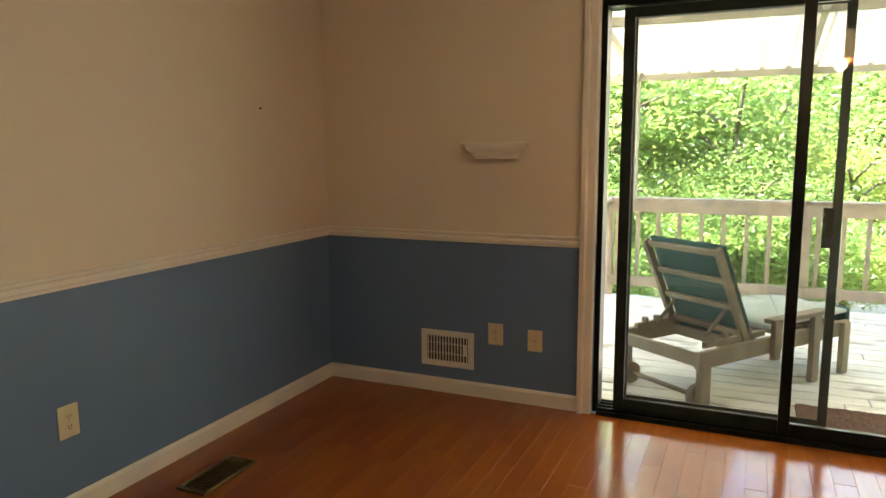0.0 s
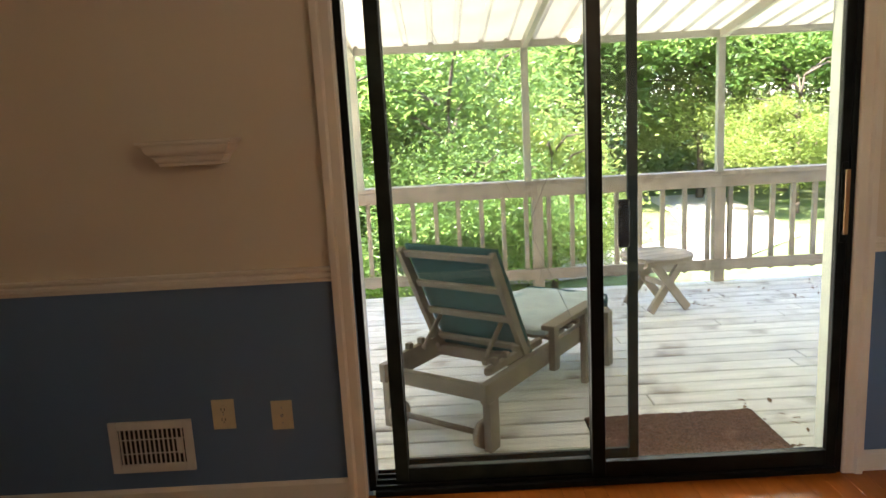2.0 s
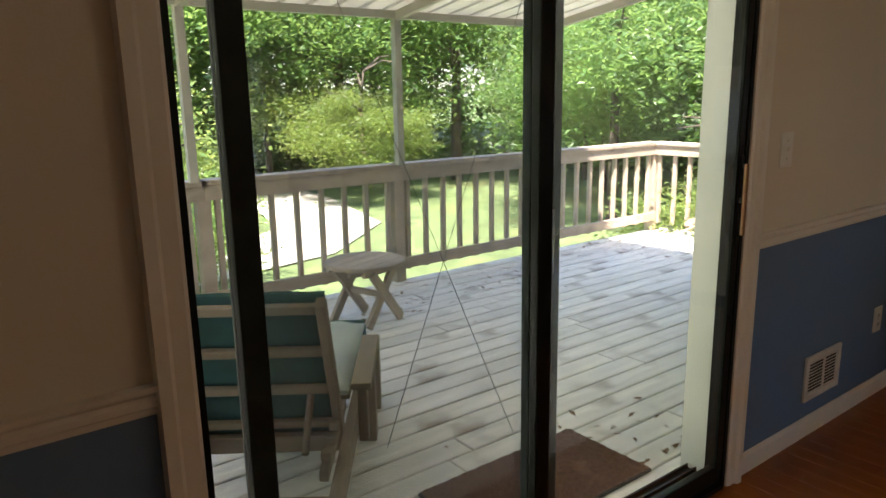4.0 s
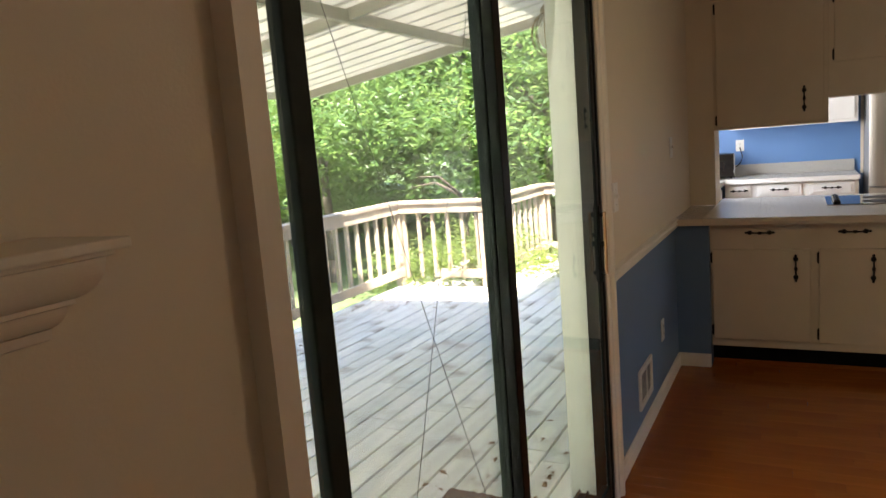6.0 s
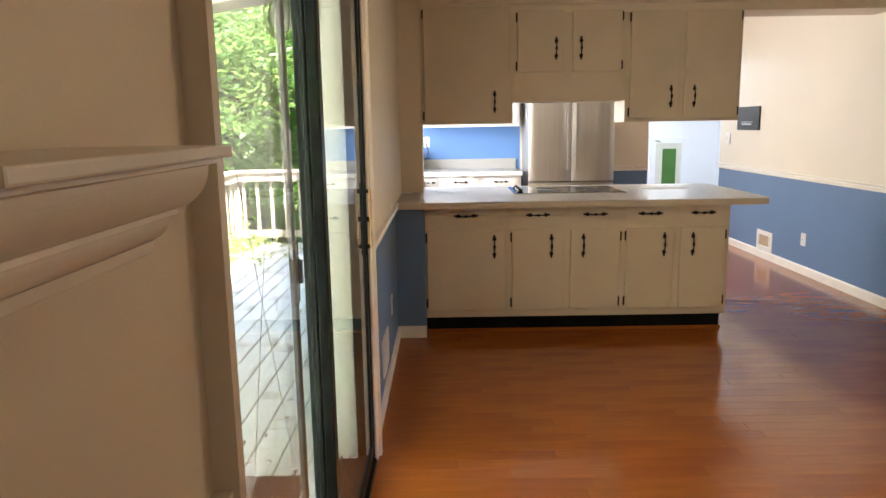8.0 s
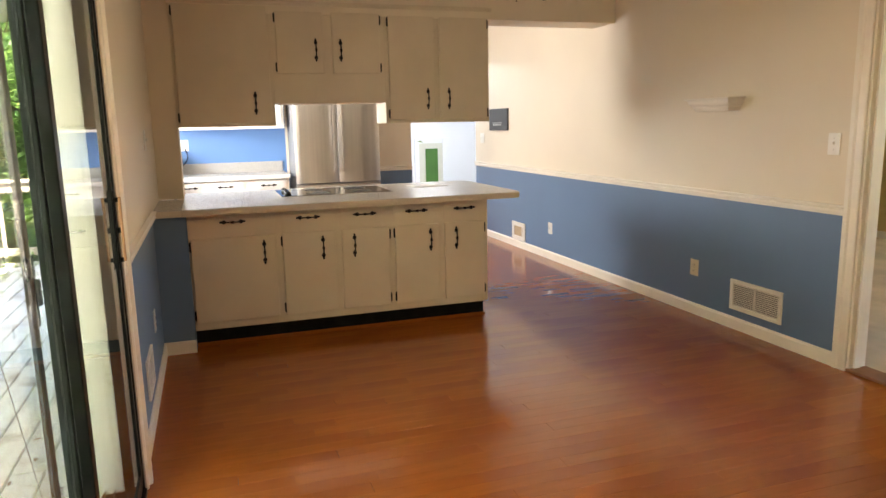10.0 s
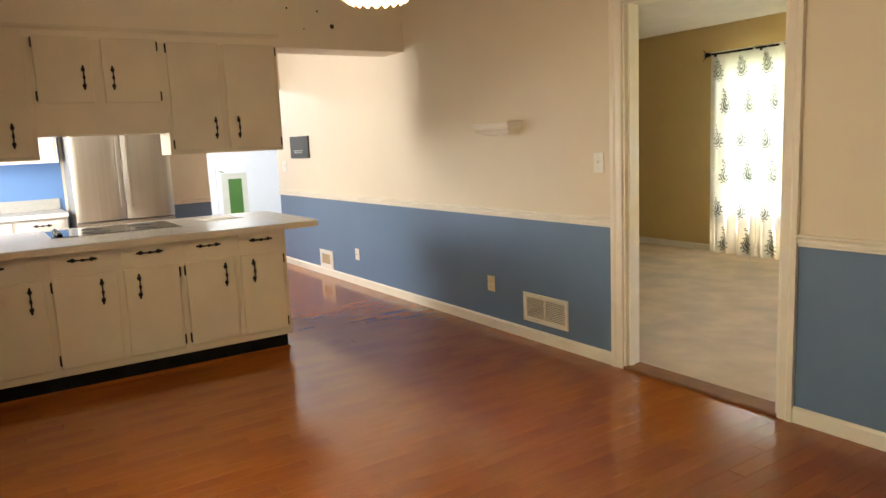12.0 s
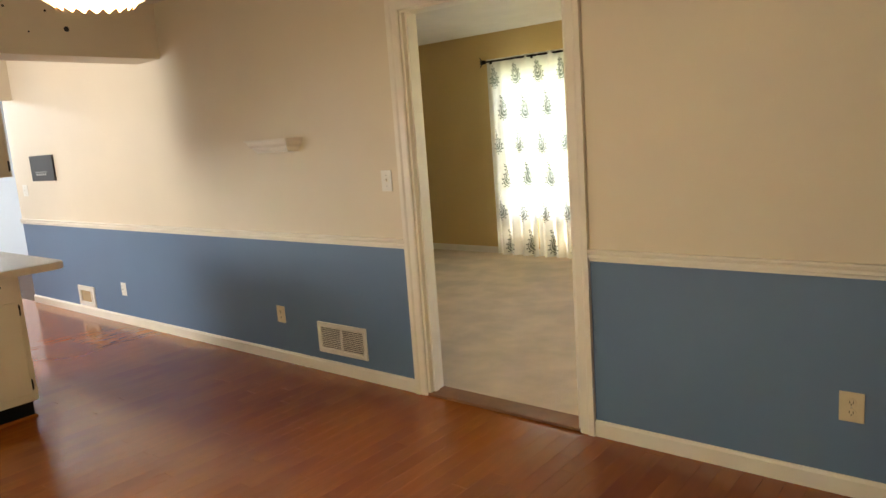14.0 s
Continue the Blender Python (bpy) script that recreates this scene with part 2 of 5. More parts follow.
def join(bm, tmp, m=None):
    if m is not None:
        bmesh.ops.transform(tmp, matrix=m, verts=tmp.verts)
    tmp.verts.index_update()
    vs = [bm.verts.new(v.co) for v in tmp.verts]
    for f in tmp.faces:
        g = bm.faces.new([vs[v.index] for v in f.verts])
        g.smooth = f.smooth
    tmp.free()


def cyl(bm, p, q, r, r2=None, seg=12):
    """A rod from p to q."""
    p, q = Vector(p), Vector(q)
    tmp = bmesh.new()
    bmesh.ops.create_cone(tmp, cap_ends=True, segments=seg, radius1=r, radius2=r if r2 is None else r2, depth=(q - p).length)
    for f in tmp.faces:
        f.smooth = len(f.verts) == 4
    join(bm, tmp, Matrix.Translation((p + q) / 2) @ (q - p).to_track_quat("Z", "Y").to_matrix().to_4x4())
    return bm


def ball(bm, c, r, s=(1, 1, 1), seg=12):
    tmp = bmesh.new()
    bmesh.ops.create_uvsphere(tmp, u_segments=seg, v_segments=seg // 2 + 1, radius=r)
    for f in tmp.faces:
        f.smooth = True
    join(bm, tmp, Matrix.Translation(c) @ Matrix.Diagonal((*s, 1)))
    return bm


def turned(bm, rows, seg=24, m=None):
    """A lathe body from rows of (radius, height)."""
    tmp = bmesh.new()
    rings = [[tmp.verts.new((r * math.cos(2 * math.pi * i / seg), r * math.sin(2 * math.pi * i / seg), z)) for i in range(seg)] for r, z in rows]
    for a, c in zip(rings, rings[1:]):
        for i in range(seg):
            tmp.faces.new((a[i], a[(i + 1) % seg], c[(i + 1) % seg], c[i])).smooth = True
    tmp.faces.new(rings[0][::-1])
    tmp.faces.new(rings[-1])
    join(bm, tmp, m)
    return bm


def run(bm, profile, p, q, up=(0, 0, 1)):
    """A moulding: profile rows of (out, up) drawn straight from p to q; out is to the right of p to q."""
    p, q, up = Vector(p), Vector(q), Vector(up)
    out = (q - p).normalized().cross(up)
    a = [bm.verts.new(p + out * o + up * u) for o, u in profile]
    c = [bm.verts.new(q + out * o + up * u) for o, u in profile]
    k = len(profile)
    for i in range(k):
        bm.faces.new((a[i], a[(i + 1) % k], c[(i + 1) % k], c[i]))
    bm.faces.new(a[::-1])
    bm.faces.new(c)
    return bm


def finish(bm):
    bmesh.ops.recalc_face_normals(bm, faces=bm.faces)


def part(name, bm, material, parent=None, label="", m=None):
    finish(bm)
    me = bpy.data.meshes.new(name)
    bm.to_mesh(me)
    bm.free()
    me.materials.append(material)
    ob = new(name, me)
    if m is not None:
        ob.matrix_basis = m
    if parent is not None:
        ob.parent = parent
    if label:
        ob["label"] = label
    return ob


def room_glass(ob, side):
    """Gives a pane its gloss on the face towards the room (the way of y that side says), and clear faces elsewhere."""
    ob.data.materials.append(M_CLEAR)
    for f in ob.data.polygons:
        f.material_index = 0 if f.normal.y * side > 0.9 else 1
    ob.visible_shadow = False
    return ob


def thing(name, m, label, category, group="", kind=""):
    ob = new(name)
    ob.empty_display_size = 0.1
    ob.matrix_basis = m
    return tagged(ob, label, category, group, kind)


def structure(name, bm, material, label="", category="", parent=None):
    ob = part(name, bm, material, parent)
    return tagged(ob, label, category, kind="structure")


def B():
    return bmesh.new()


# ---- the large structure ----
H = 2.58           # ceiling
RL, RH = 0.858, 0.913   # chair rail, bottom and top
YS = -3.62         # wall opposite the patio door
XE = 9.03           # end of the long wall
DX0, DX1, DZ = 1.573, 3.392, 2.065    # patio door opening
PX0, PX1, PZ = 2.415, 3.40, 2.145   # doorway to the living room


def two_tone(name, spans, label):
    """A wall painted cream above the chair rail and blue below; spans: (axis, a, b, c0, c1, z0, z1)."""
    up, low = B(), B()
    for x0, x1, y0, y1, z0, z1 in spans:
        if z1 > RL + 0.02:
            box(up, x0, x1, y0, y1, max(z0, RL + 0.02), z1)
        if z0 < RL + 0.02:
            box(low, x0, x1, y0, y1, z0, min(z1, RL + 0.02))
    w = structure(name, up, M_WALL, label, "wall")
    part("lower_wall", low, M_BLUE, w, "blue painted lower wall under the chair rail")
    return w


two_tone("wall_north", [(-0.12, DX0, 0, 0.14, -0.15, H), (DX0, DX1, 0, 0.14, DZ, H), (DX1, 5.215, 0, 0.14, -0.15, H)],
         "cream over blue painted wall with the patio door")
two_tone("wall_west", [(-0.12, 0, YS - 0.12, 0, -0.15, H)], "cream over blue painted side wall of dining room")
two_tone("wall_south", [(-0.12, PX0, YS - 0.12, YS, -0.15, H), (PX0, PX1, YS - 0.12, YS, PZ, H), (PX1, XE, YS - 0.12, YS, -0.15, H)],
         "long cream over blue painted wall with doorway")
two_tone("wall_kitchen_stub", [(5.15, 5.33, -0.19, 0.0, -0.15, 0.868), (5.215, 5.33, 0.0, 0.14, -0.15, 0.868)], "blue stub wall beside the peninsula")
b = B()
box(b, 5.33, 6.15, 0, 0.139, -0.15, H), box(b, 5.215, 5.33, 0, 0.139, 0.868, H)
box(b, 6.03, 6.15, 0.139, 0.62, -0.15, H), box(b, 6.03, 6.6, 0.62, 0.76, -0.15, H), box(b, 6.6, 8.0, 0.62, 0.76, -0.15, 1.05), box(b, 6.6, 8.0, 0.62, 0.76, 2.05, H), box(b, 8.0, 8.87, 0.62, 0.76, -0.15, H)
structure("wall_kitchen_north", b, M_WALL, "cream kitchen wall with a window opening", "wall")
b = B()
box(b, 5.845, 6.15, -0.165, 0, 0.915, H)
structure("wall_kitchen_pier", b, M_WALL, "cream wall pier on the counter end", "wall")
# header above the peninsula
b = B()
box(b, 5.83, 6.17, YS, -0.165, 2.185, H, 0.0)
structure("header", b, M_WALL, "cream drop header over the wall cabinets", "header")
# kitchen back wall: blue behind the counter, cream over blue beside the fridge
b = B()
box(b, 8.75, 8.87, -1.2, 0.62, 0, H)
structure("wall_kitchen_east", b, M_KBLUE, "bright blue kitchen back wall", "wall")
two_tone("wall_kitchen_right", [(8.75, 8.87, -2.68, -1.2, -0.15, H)], "cream over blue wall beside the fridge")
b = B()
box(b, 8.75, 8.87, YS, -2.68, 2.13, H)
structure("wall_over_opening", b, M_WALL, "cream wall over the hall opening", "wall")
# hall beyond
b = B()
box(b, 8.87, 12.2, -2.42, -2.30, -0.15, H), box(b, 9.0, 12.2, -4.9, -4.78, -0.15, H), box(b, 12.08, 12.2, -4.78, -2.42, -0.15, H), box(b, 8.9, 9.0, -4.9, YS - 0.12, -0.15, H)
structure("wall_hall", b, M_HALL, "pale blue-white hall walls", "wall")
# living room
# the south wall's opening at x 0.95 is cut for the added window
for nm, boxes in (("wall_living_east", [(9.0, 9.12, -7.72, -4.9, -0.15, H)]), ("wall_living_west", [(-0.12, 0, -7.72, YS - 0.12, -0.15, H)]),
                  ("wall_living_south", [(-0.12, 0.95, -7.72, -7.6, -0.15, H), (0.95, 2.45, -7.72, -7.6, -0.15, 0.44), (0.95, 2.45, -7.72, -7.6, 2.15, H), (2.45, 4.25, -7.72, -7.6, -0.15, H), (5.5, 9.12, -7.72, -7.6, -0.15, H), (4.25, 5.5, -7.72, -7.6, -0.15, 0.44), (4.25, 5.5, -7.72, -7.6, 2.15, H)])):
    b = B()
    for q in boxes:
        box(b, *q)
    structure(nm, b, M_TAN, "tan painted living-room wall", "wall")
b = B()
box(b, -0.12, 12.2, -7.72, 0.76, H, H + 0.1)
structure("ceiling", b, M_CEIL, "cream textured ceiling", "ceiling")
b = B()
box(b, 0, 9.1, -7.6, YS - 0.06, -0.15, 0.004)
structure("floor_carpet", b, M_CARPET, "beige carpet with vacuum marks", "carpet")
floor = B()
box(floor, 0, 12.2, YS - 0.06, 0.0, -0.15, -0.012), box(floor, 6.15, 8.75, 0.0, 0.62, -0.15, -0.002), box(floor, 9.0, 12.2, -4.9, YS - 0.06, -0.15, -0.012)
floor = structure("floor", floor, M_FLOORJ, "glossy orange-brown hardwood plank floor", "floor")
b = B()
box(b, PX0, PX1, YS - 0.13, YS + 0.01, 0.0, 0.016, 0.006)
structure("threshold", b, M_OLDWOOD, "worn wooden threshold strip at the carpet", "threshold")

RAILP = [(0, 0), (0.012, 0), (0.012, 0.012), (0.022, 0.018), (0.022, 0.03), (0.014, 0.036), (0.026, 0.046), (0.026, 0.055), (0, 0.055)]
BASEP = [(0, 0), (0.014, 0), (0.014, 0.066), (0.006, 0.08), (0, 0.08)]


def mouldings(name, profile, z, runs, label):
    bm = B()
    for (x0, y0), (x1, y1) in runs:
        run(bm, profile, (x0, y0, z), (x1, y1, z))
    return structure(name, bm, M_TRIM, label, name)


rails = [((0, YS), (0, 0)), ((0, 0), (1.503, 0)), ((3.462, 0), (5.15, 0)), ((2.335, YS), (0, YS)), ((XE, YS), (3.48, YS)), ((8.75, -2.2), (8.75, -2.68))]
mouldings("chair_rail", RAILP, RL, rails, "white moulded chair rail along the walls")
bases = [((0, YS), (0, 0)), ((0, 0), (1.503, 0)), ((3.462, 0), (5.15, 0)), ((5.15, 0), (5.15, -0.19)), ((2.335, YS), (0, YS)), ((XE, YS), (3.48, YS)), ((9, -7.6), (0, -7.6)), ((8.75, -2.2), (8.75, -2.68))]
mouldings("baseboard", BASEP, 0.0, bases, "white painted baseboard along the walls")


def casing(name, x0, x1, z, y, s, w, w1, d, label):
    """Door casing round an opening in a wall along x; s is the side that it stands on."""
    fr = structure(name, B(), M_TRIM, label, "door trim")
    for nm, p, q, up in (("casing", (x0, y, 0), (x0, y, z + w), (-1, 0, 0)), ("casing", (x1, y, 0), (x1, y, z + w), (1, 0, 0)), ("head_casing", (x0, y, z), (x1, y, z), (0, 0, 1))):
        bm = B()
        k = w1 if up[0] > 0 else w
        run(bm, [(0, 0), (d * 0.5, 0), (d * 0.68, k * 0.12), (d * 0.68, k * 0.55), (d, k * 0.68), (d, k), (0, k)], p, q, up)
        k = part(nm, bm, M_TRIM, fr)
        # mouldings stand out from the wall on the room's side
        for v in k.data.vertices:
            v.co.y = y + s * abs(v.co.y - y)
    return fr


casing("door_trim_1", DX0, DX1, DZ, 0, -1, 0.07, 0.07, 0.036, "white painted casing round the patio door")
casing("door_trim_2", PX0, PX1, PZ, YS, 1, 0.08, 0.08, 0.024, "white painted casing round the doorway")
b = B()
box(b, PX1 - 0.014, PX1 + 0.0, YS - 0.12, YS, 0.004, PZ), box(b, PX0, PX0 + 0.014, YS - 0.12, YS, 0.004, PZ), box(b, PX0, PX1, YS - 0.12, YS, PZ - 0.014, PZ)
box(b, PX1 - 0.026, PX1 - 0.014, YS - 0.07, YS - 0.03, 0.004, PZ - 0.014), box(b, PX0 + 0.014, PX0 + 0.026, YS - 0.07, YS - 0.03, 0.004, PZ - 0.014)
structure("door_jamb", b, M_TRIM, "white painted jamb lining of the doorway", "door jamb")

# ---- patio door ----
pd = thing("door_1", pose(0, 0, 0), "black aluminium sliding glass patio door with screen", "door", kind="structure")
b = B()
box(b, DX0, DX0 + 0.028, 0.03, 0.135, 0.0, DZ, 0.003), box(b, DX1 - 0.02, DX1, -0.012, 0.06, 0, DZ, 0.003), box(b, DX0 + 0.028, DX1 - 0.02, -0.012, 0.135, DZ - 0.045, DZ, 0.004)
part("door_frame", b, M_BLACK, pd)
b = B()
box(b, DX0 + 0.028, DX1 - 0.02, -0.02, 0.14, -0.01, 0.022, 0.003)
for yy in (0.0, 0.045, 0.09, 0.125):
    box(b, DX0 + 0.028, DX1 - 0.02, yy, yy + 0.006, 0.022, 0.036)
part("door_sill", b, M_BLACK, pd, "black ribbed aluminium sill track")


def panel(name, x0, x1, y0, y1, z0, z1, sl, sr, st, sb, material, pane=True):
    """A glazed frame: two stiles, two rails and a double pane."""
    fr = B()
    box(fr, x0, x0 + sl, y0, y1, z0, z1, 0.004), box(fr, x1 - sr, x1, y0, y1, z0, z1, 0.004)
    box(fr, x0 + sl, x1 - sr, y0, y1, z0, z0 + sb, 0.004), box(fr, x0 + sl, x1 - sr, y0, y1, z1 - st, z1, 0.004)
    p = part(name, fr, material, pd)
    if pane:
        for ym in (y0 + 0.008, y1 - 0.008):
            g = B()
            box(g, x0 + sl - 0.005, x1 - sr + 0.005, ym - 0.002, ym + 0.002, z0 + sb - 0.005, z1 - st + 0.005)
            room_glass(part("pane", g, M_GLASS, p, "clear glass pane"), -1)
    return p


panel("fixed_panel", 1.678, 2.492, 0.026, 0.056, 0.03, DZ - 0.05, 0.052, 0.05, 0.05, 0.06, M_SCREENFR)
slide = panel("sliding_panel", 2.44, DX1 - 0.022, -0.008, 0.022, 0.03, DZ - 0.05, 0.05, 0.034, 0.05, 0.06, M_BLACK)
b = B()
box(b, DX0 + 0.03, 1.676, 0.036, 0.042, 0.036, DZ - 0.05)
room_glass(part("side_pane", b, M_GLASS, pd, "narrow glass strip beside the fixed panel"), -1)
scr = panel("screen_panel", 1.70, 2.652, 0.118, 0.134, 0.036, DZ - 0.05, 0.03, 0.04, 0.04, 0.045, M_SCREENFR, pane=False)
b = B()
box(b, 1.728, 2.614, 0.1255, 0.1265, 0.08, DZ - 0.088)
part("mesh", b, M_MESH, scr, "fine grey insect mesh").visible_shadow = False
b = B()
box(b, 2.574, 2.618, 0.104, 0.118, 0.90, 1.085, 0.006), box(b, 2.582, 2.602, 0.09, 0.104, 0.96, 1.03, 0.004)
part("screen_latch", b, M_BLKPL, scr, "black plastic screen latch")
# pull on the sliding panel's lock stile: black brackets and a wooden grip
b = B()
box(b, 3.342, 3.364, -0.014, -0.008, 0.90, 1.19, 0.003)
for z in (0.935, 1.155):
    box(b, 3.348, 3.360, -0.026, -0.012, z - 0.008, z + 0.008, 0.003)
box(b, 3.346, 3.352, -0.024, -0.012, 1.035, 1.055, 0.002)
dh = part("door_handle", b, M_BLACK, slide, "black pull bracket")
b = B()
box(b, 3.346, 3.362, -0.034, -0.024, 0.93, 1.165, 0.004)
part("grip", b, M_GRIP, dh, "tan wooden grip")
th_ = B()
cyl(th_, (1.90, 0.116, 1.75), (2.47, 0.116, 0.46), 0.0008, seg=6), cyl(th_, (2.56, 0.116, 1.78), (2.05, 0.116, 0.55), 0.0008, seg=6)
part("loose_threads", th_, M_IRON, scr, "loose dark threads across the screen")

# ---- peninsula ----


def iron_handle(parent, m, label=""):
    """A black wrought pull: a rod with a bead in the middle and spear ends."""
    bm = B()
    for s in (-1, 1):
        cyl(bm, (0, 0, s * 0.045), (0, 0.02, s * 0.045), 0.0045, seg=8)
        ball(bm, (0, 0.006, s * 0.052), 0.0135, (1.0, 0.45, 1.1), 8)
        ball(bm, (0, 0.006, s * 0.071), 0.008, (0.9, 0.5, 1.3), 8)
        cyl(bm, (0, 0.02, s * 0.045), (0, 0.024, s * 0.012), 0.0045, seg=8)
    ball(bm, (0, 0.024, 0), 0.0095, (1, 0.9, 1.5), 8)
    ob = part("handle", bm, M_IRON, parent)
    ob.matrix_basis = m
    return ob


def hinge(parent, x, y, z):
    bm = B()
    box(bm, x - 0.004, x + 0.004, y - 0.008, y + 0.008, z - 0.028, z + 0.028, 0.002)
    ball(bm, (x - 0.002, y, z + 0.03), 0.005, seg=6), ball(bm, (x - 0.002, y, z - 0.03), 0.005, seg=6)
    part("hinge", bm, M_IRON, parent)


def slab_door(parent, name, x, y0, y1, z0, z1, material, tilt=0.0):
    """A lipped slab door on a front that faces -x. y0 is the end towards the window wall."""
    bm = B()
    box(bm, x - 0.019, x, y1, y0, z0, z1, 0.006)
    ob = part(name, bm, material, parent)
    if tilt:
        ob.matrix_basis = pose(0, (y0 + y1) / 2, (z0 + z1) / 2, tilt) @ pose(0, -(y0 + y1) / 2, -(z0 + z1) / 2)
    return ob


FX = 5.215
HFACE = pose(0, 0, 0, 0, 0, 90)   # handle's own +y turned to face -x
base_specs = [(-0.19, -0.755, "R", -0.65), (-0.755, -1.145, "R", -1.03), (-1.145, -1.515, "L", -1.24), (-1.515, -1.875, "R", -1.78), (-1.875, -2.215, "L", -1.97)]
for i, (y0, y1, hs, hy) in enumerate(base_specs):
    c = thing("base_cabinet", pose(0, 0, 0), "cream painted base cabinet with black iron pull and drawer", "cabinet", "cabinets of the peninsula")
    b = B()
    box(b, FX, FX + 0.55, y1, y0, 0.118, 0.868, 0.0)
    part("body", b, M_CAB, c)
    d0, d1 = y0 - 0.012, y1 + 0.03
    d = slab_door(c, "door", FX, d0, d1, 0.165, 0.715, M_CAB, tilt=0.6 if i == 2 else 0)
    iron_handle(d, pose(FX - 0.019, hy, 0.605) @ HFACE)
    hy_ = d0 + 0.002 if hs == "R" else d1 - 0.002
    for z in (0.22, 0.665):
        hinge(d, FX - 0.012, hy_, z)
    dr = B()
    box(dr, FX - 0.004, FX, d1, d0, 0.745, 0.86, 0.0015)
    dr = part("drawer_front", dr, M_CAB, c)
    iron_handle(dr, pose(FX - 0.006, (d0 + d1) / 2, 0.812) @ HFACE @ pose(0, 0, 0, 0, 90, 0))
b = B()
box(b, FX + 0.55, 6.2, -2.215, -0.19, 0.085, 0.868)
kc = thing("base_cabinet_run", pose(0, 0, 0), "cream painted back half of the peninsula, facing the kitchen", "cabinet")
part("body", b, M_CAB, kc)
b = B()
box(b, FX + 0.06, 6.14, -2.2, -0.19, 0.0, 0.118)
tk = thing("toe_kick", pose(0, 0, 0), "black recessed toe kick under the peninsula with floor strip", "toe kick")
part("board", b, M_BLACK, tk)
b = B()
box(b, FX + 0.044, FX + 0.06, -2.21, -0.19, 0.0, 0.022, 0.005)
part("shoe_strip", b, M_FLOOR, tk, "wooden shoe strip")


def slab(name, outline, z0, z1, bev, material, parent, label=""):
    bm = B()
    vs = [bm.verts.new((x, y, z0)) for x, y in outline]
    f = bm.faces.new(vs)
    r = bmesh.ops.extrude_face_region(bm, geom=[f])
    for v in r["geom"]:
        if isinstance(v, bmesh.types.BMVert):
            v.co.z = z1
    if bev:
        es = [e for e in bm.edges if abs(e.verts[0].co.z - z1) < 1e-6 and abs(e.verts[1].co.z - z1) < 1e-6]
        bmesh.ops.bevel(bm, geom=es, offset=bev, segments=2, affect="EDGES")
    return part(name, bm, material, parent, label)


def rounded(x0, x1, y0, y1, r, corners):
    """Outline of a rectangle; corners: which of (x0y0, x1y0, x1y1, x0y1) are rounded."""
    pts = []
    for k, (cx, cy, a0) in enumerate(((x0, y0, 180), (x1, y0, 270), (x1, y1, 0), (x0, y1, 90))):
        if not corners[k]:
            pts.append((cx, cy))
            continue
        ox, oy = (r if cx == x0 else -r), (r if cy == y0 else -r)
        for i in range(9):
            a = radians(a0 + 90 * i / 8)
            pts.append((cx + ox + r * math.cos(a), cy + oy + r * math.sin(a)))
    return pts


ct = thing("peninsula_worktop", pose(0, 0, 0.87), "grey speckled laminate worktop with cream edge", "worktop")
out = rounded(5.115, 6.30, -2.46, -0.162, 0.10, (1, 1, 0, 0))
slab("edge_band", out, 0.0, 0.038, 0.004, M_COUNTERE, ct, "cream laminate edge")
slab("top_surface", rounded(5.125, 6.29, -2.45, -0.166, 0.095, (1, 1, 0, 0)), 0.0382, 0.0412, 0.0, M_COUNTER, ct)
b = B()
box(b, 5.115, 5.84, -0.161, -0.002, 0.0, 0.038, 0.003)
part("end_piece", b, M_COUNTERE, ct)
b = B()
box(b, 5.125, 5.84, -0.161, -0.004, 0.0382, 0.041)
part("end_surface", b, M_COUNTER, ct)
ck = thing("cooktop", pose(0, 0, 0.9115), "black glass electric cooktop set into the worktop", "cooktop")
b = B()
box(b, 5.62, 6.14, -1.62, -0.82, 0.0, 0.006, 0.002)
part("glass_top", b, M_BGLASS, ck)
b = B()
box(b, 5.612, 6.148, -1.628, -0.812, -0.001, 0.003, 0.001)
part("steel_rim", b, M_STEEL, ck, "thin steel rim")
for i in range(4):
    b = B()
    cyl(b, (5.70 + i * 0.10, -0.875, 0.005), (5.70 + i * 0.10, -0.875, 0.028), 0.021, 0.017, 16)
    box(b, 5.70 + i * 0.10 - 0.017, 5.70 + i * 0.10 + 0.017, -0.879, -0.871, 0.026, 0.034, 0.002)
    part("knob", b, M_BLKPL, ck)
for x, y, r in ((5.76, -1.1, 0.09), (5.99, -1.1, 0.075), (5.76, -1.42, 0.075), (5.99, -1.42, 0.09)):
    b = B()
    turned(b, [(r, 0.0), (r, 0.0066), (r - 0.004, 0.0068)], 32, pose(x, y, 0))
    part("heating_zone", b, M_SLOT, ck)
pp = thing("paper_sheet", pose(5.95, -1.98, 0.9115, 0, 0, 12), "white paper sheet lying on the worktop", "paper")
b = B()
box(b, -0.11, 0.11, -0.14, 0.14, 0, 0.002)
part("sheet", b, M_PAPER, pp)

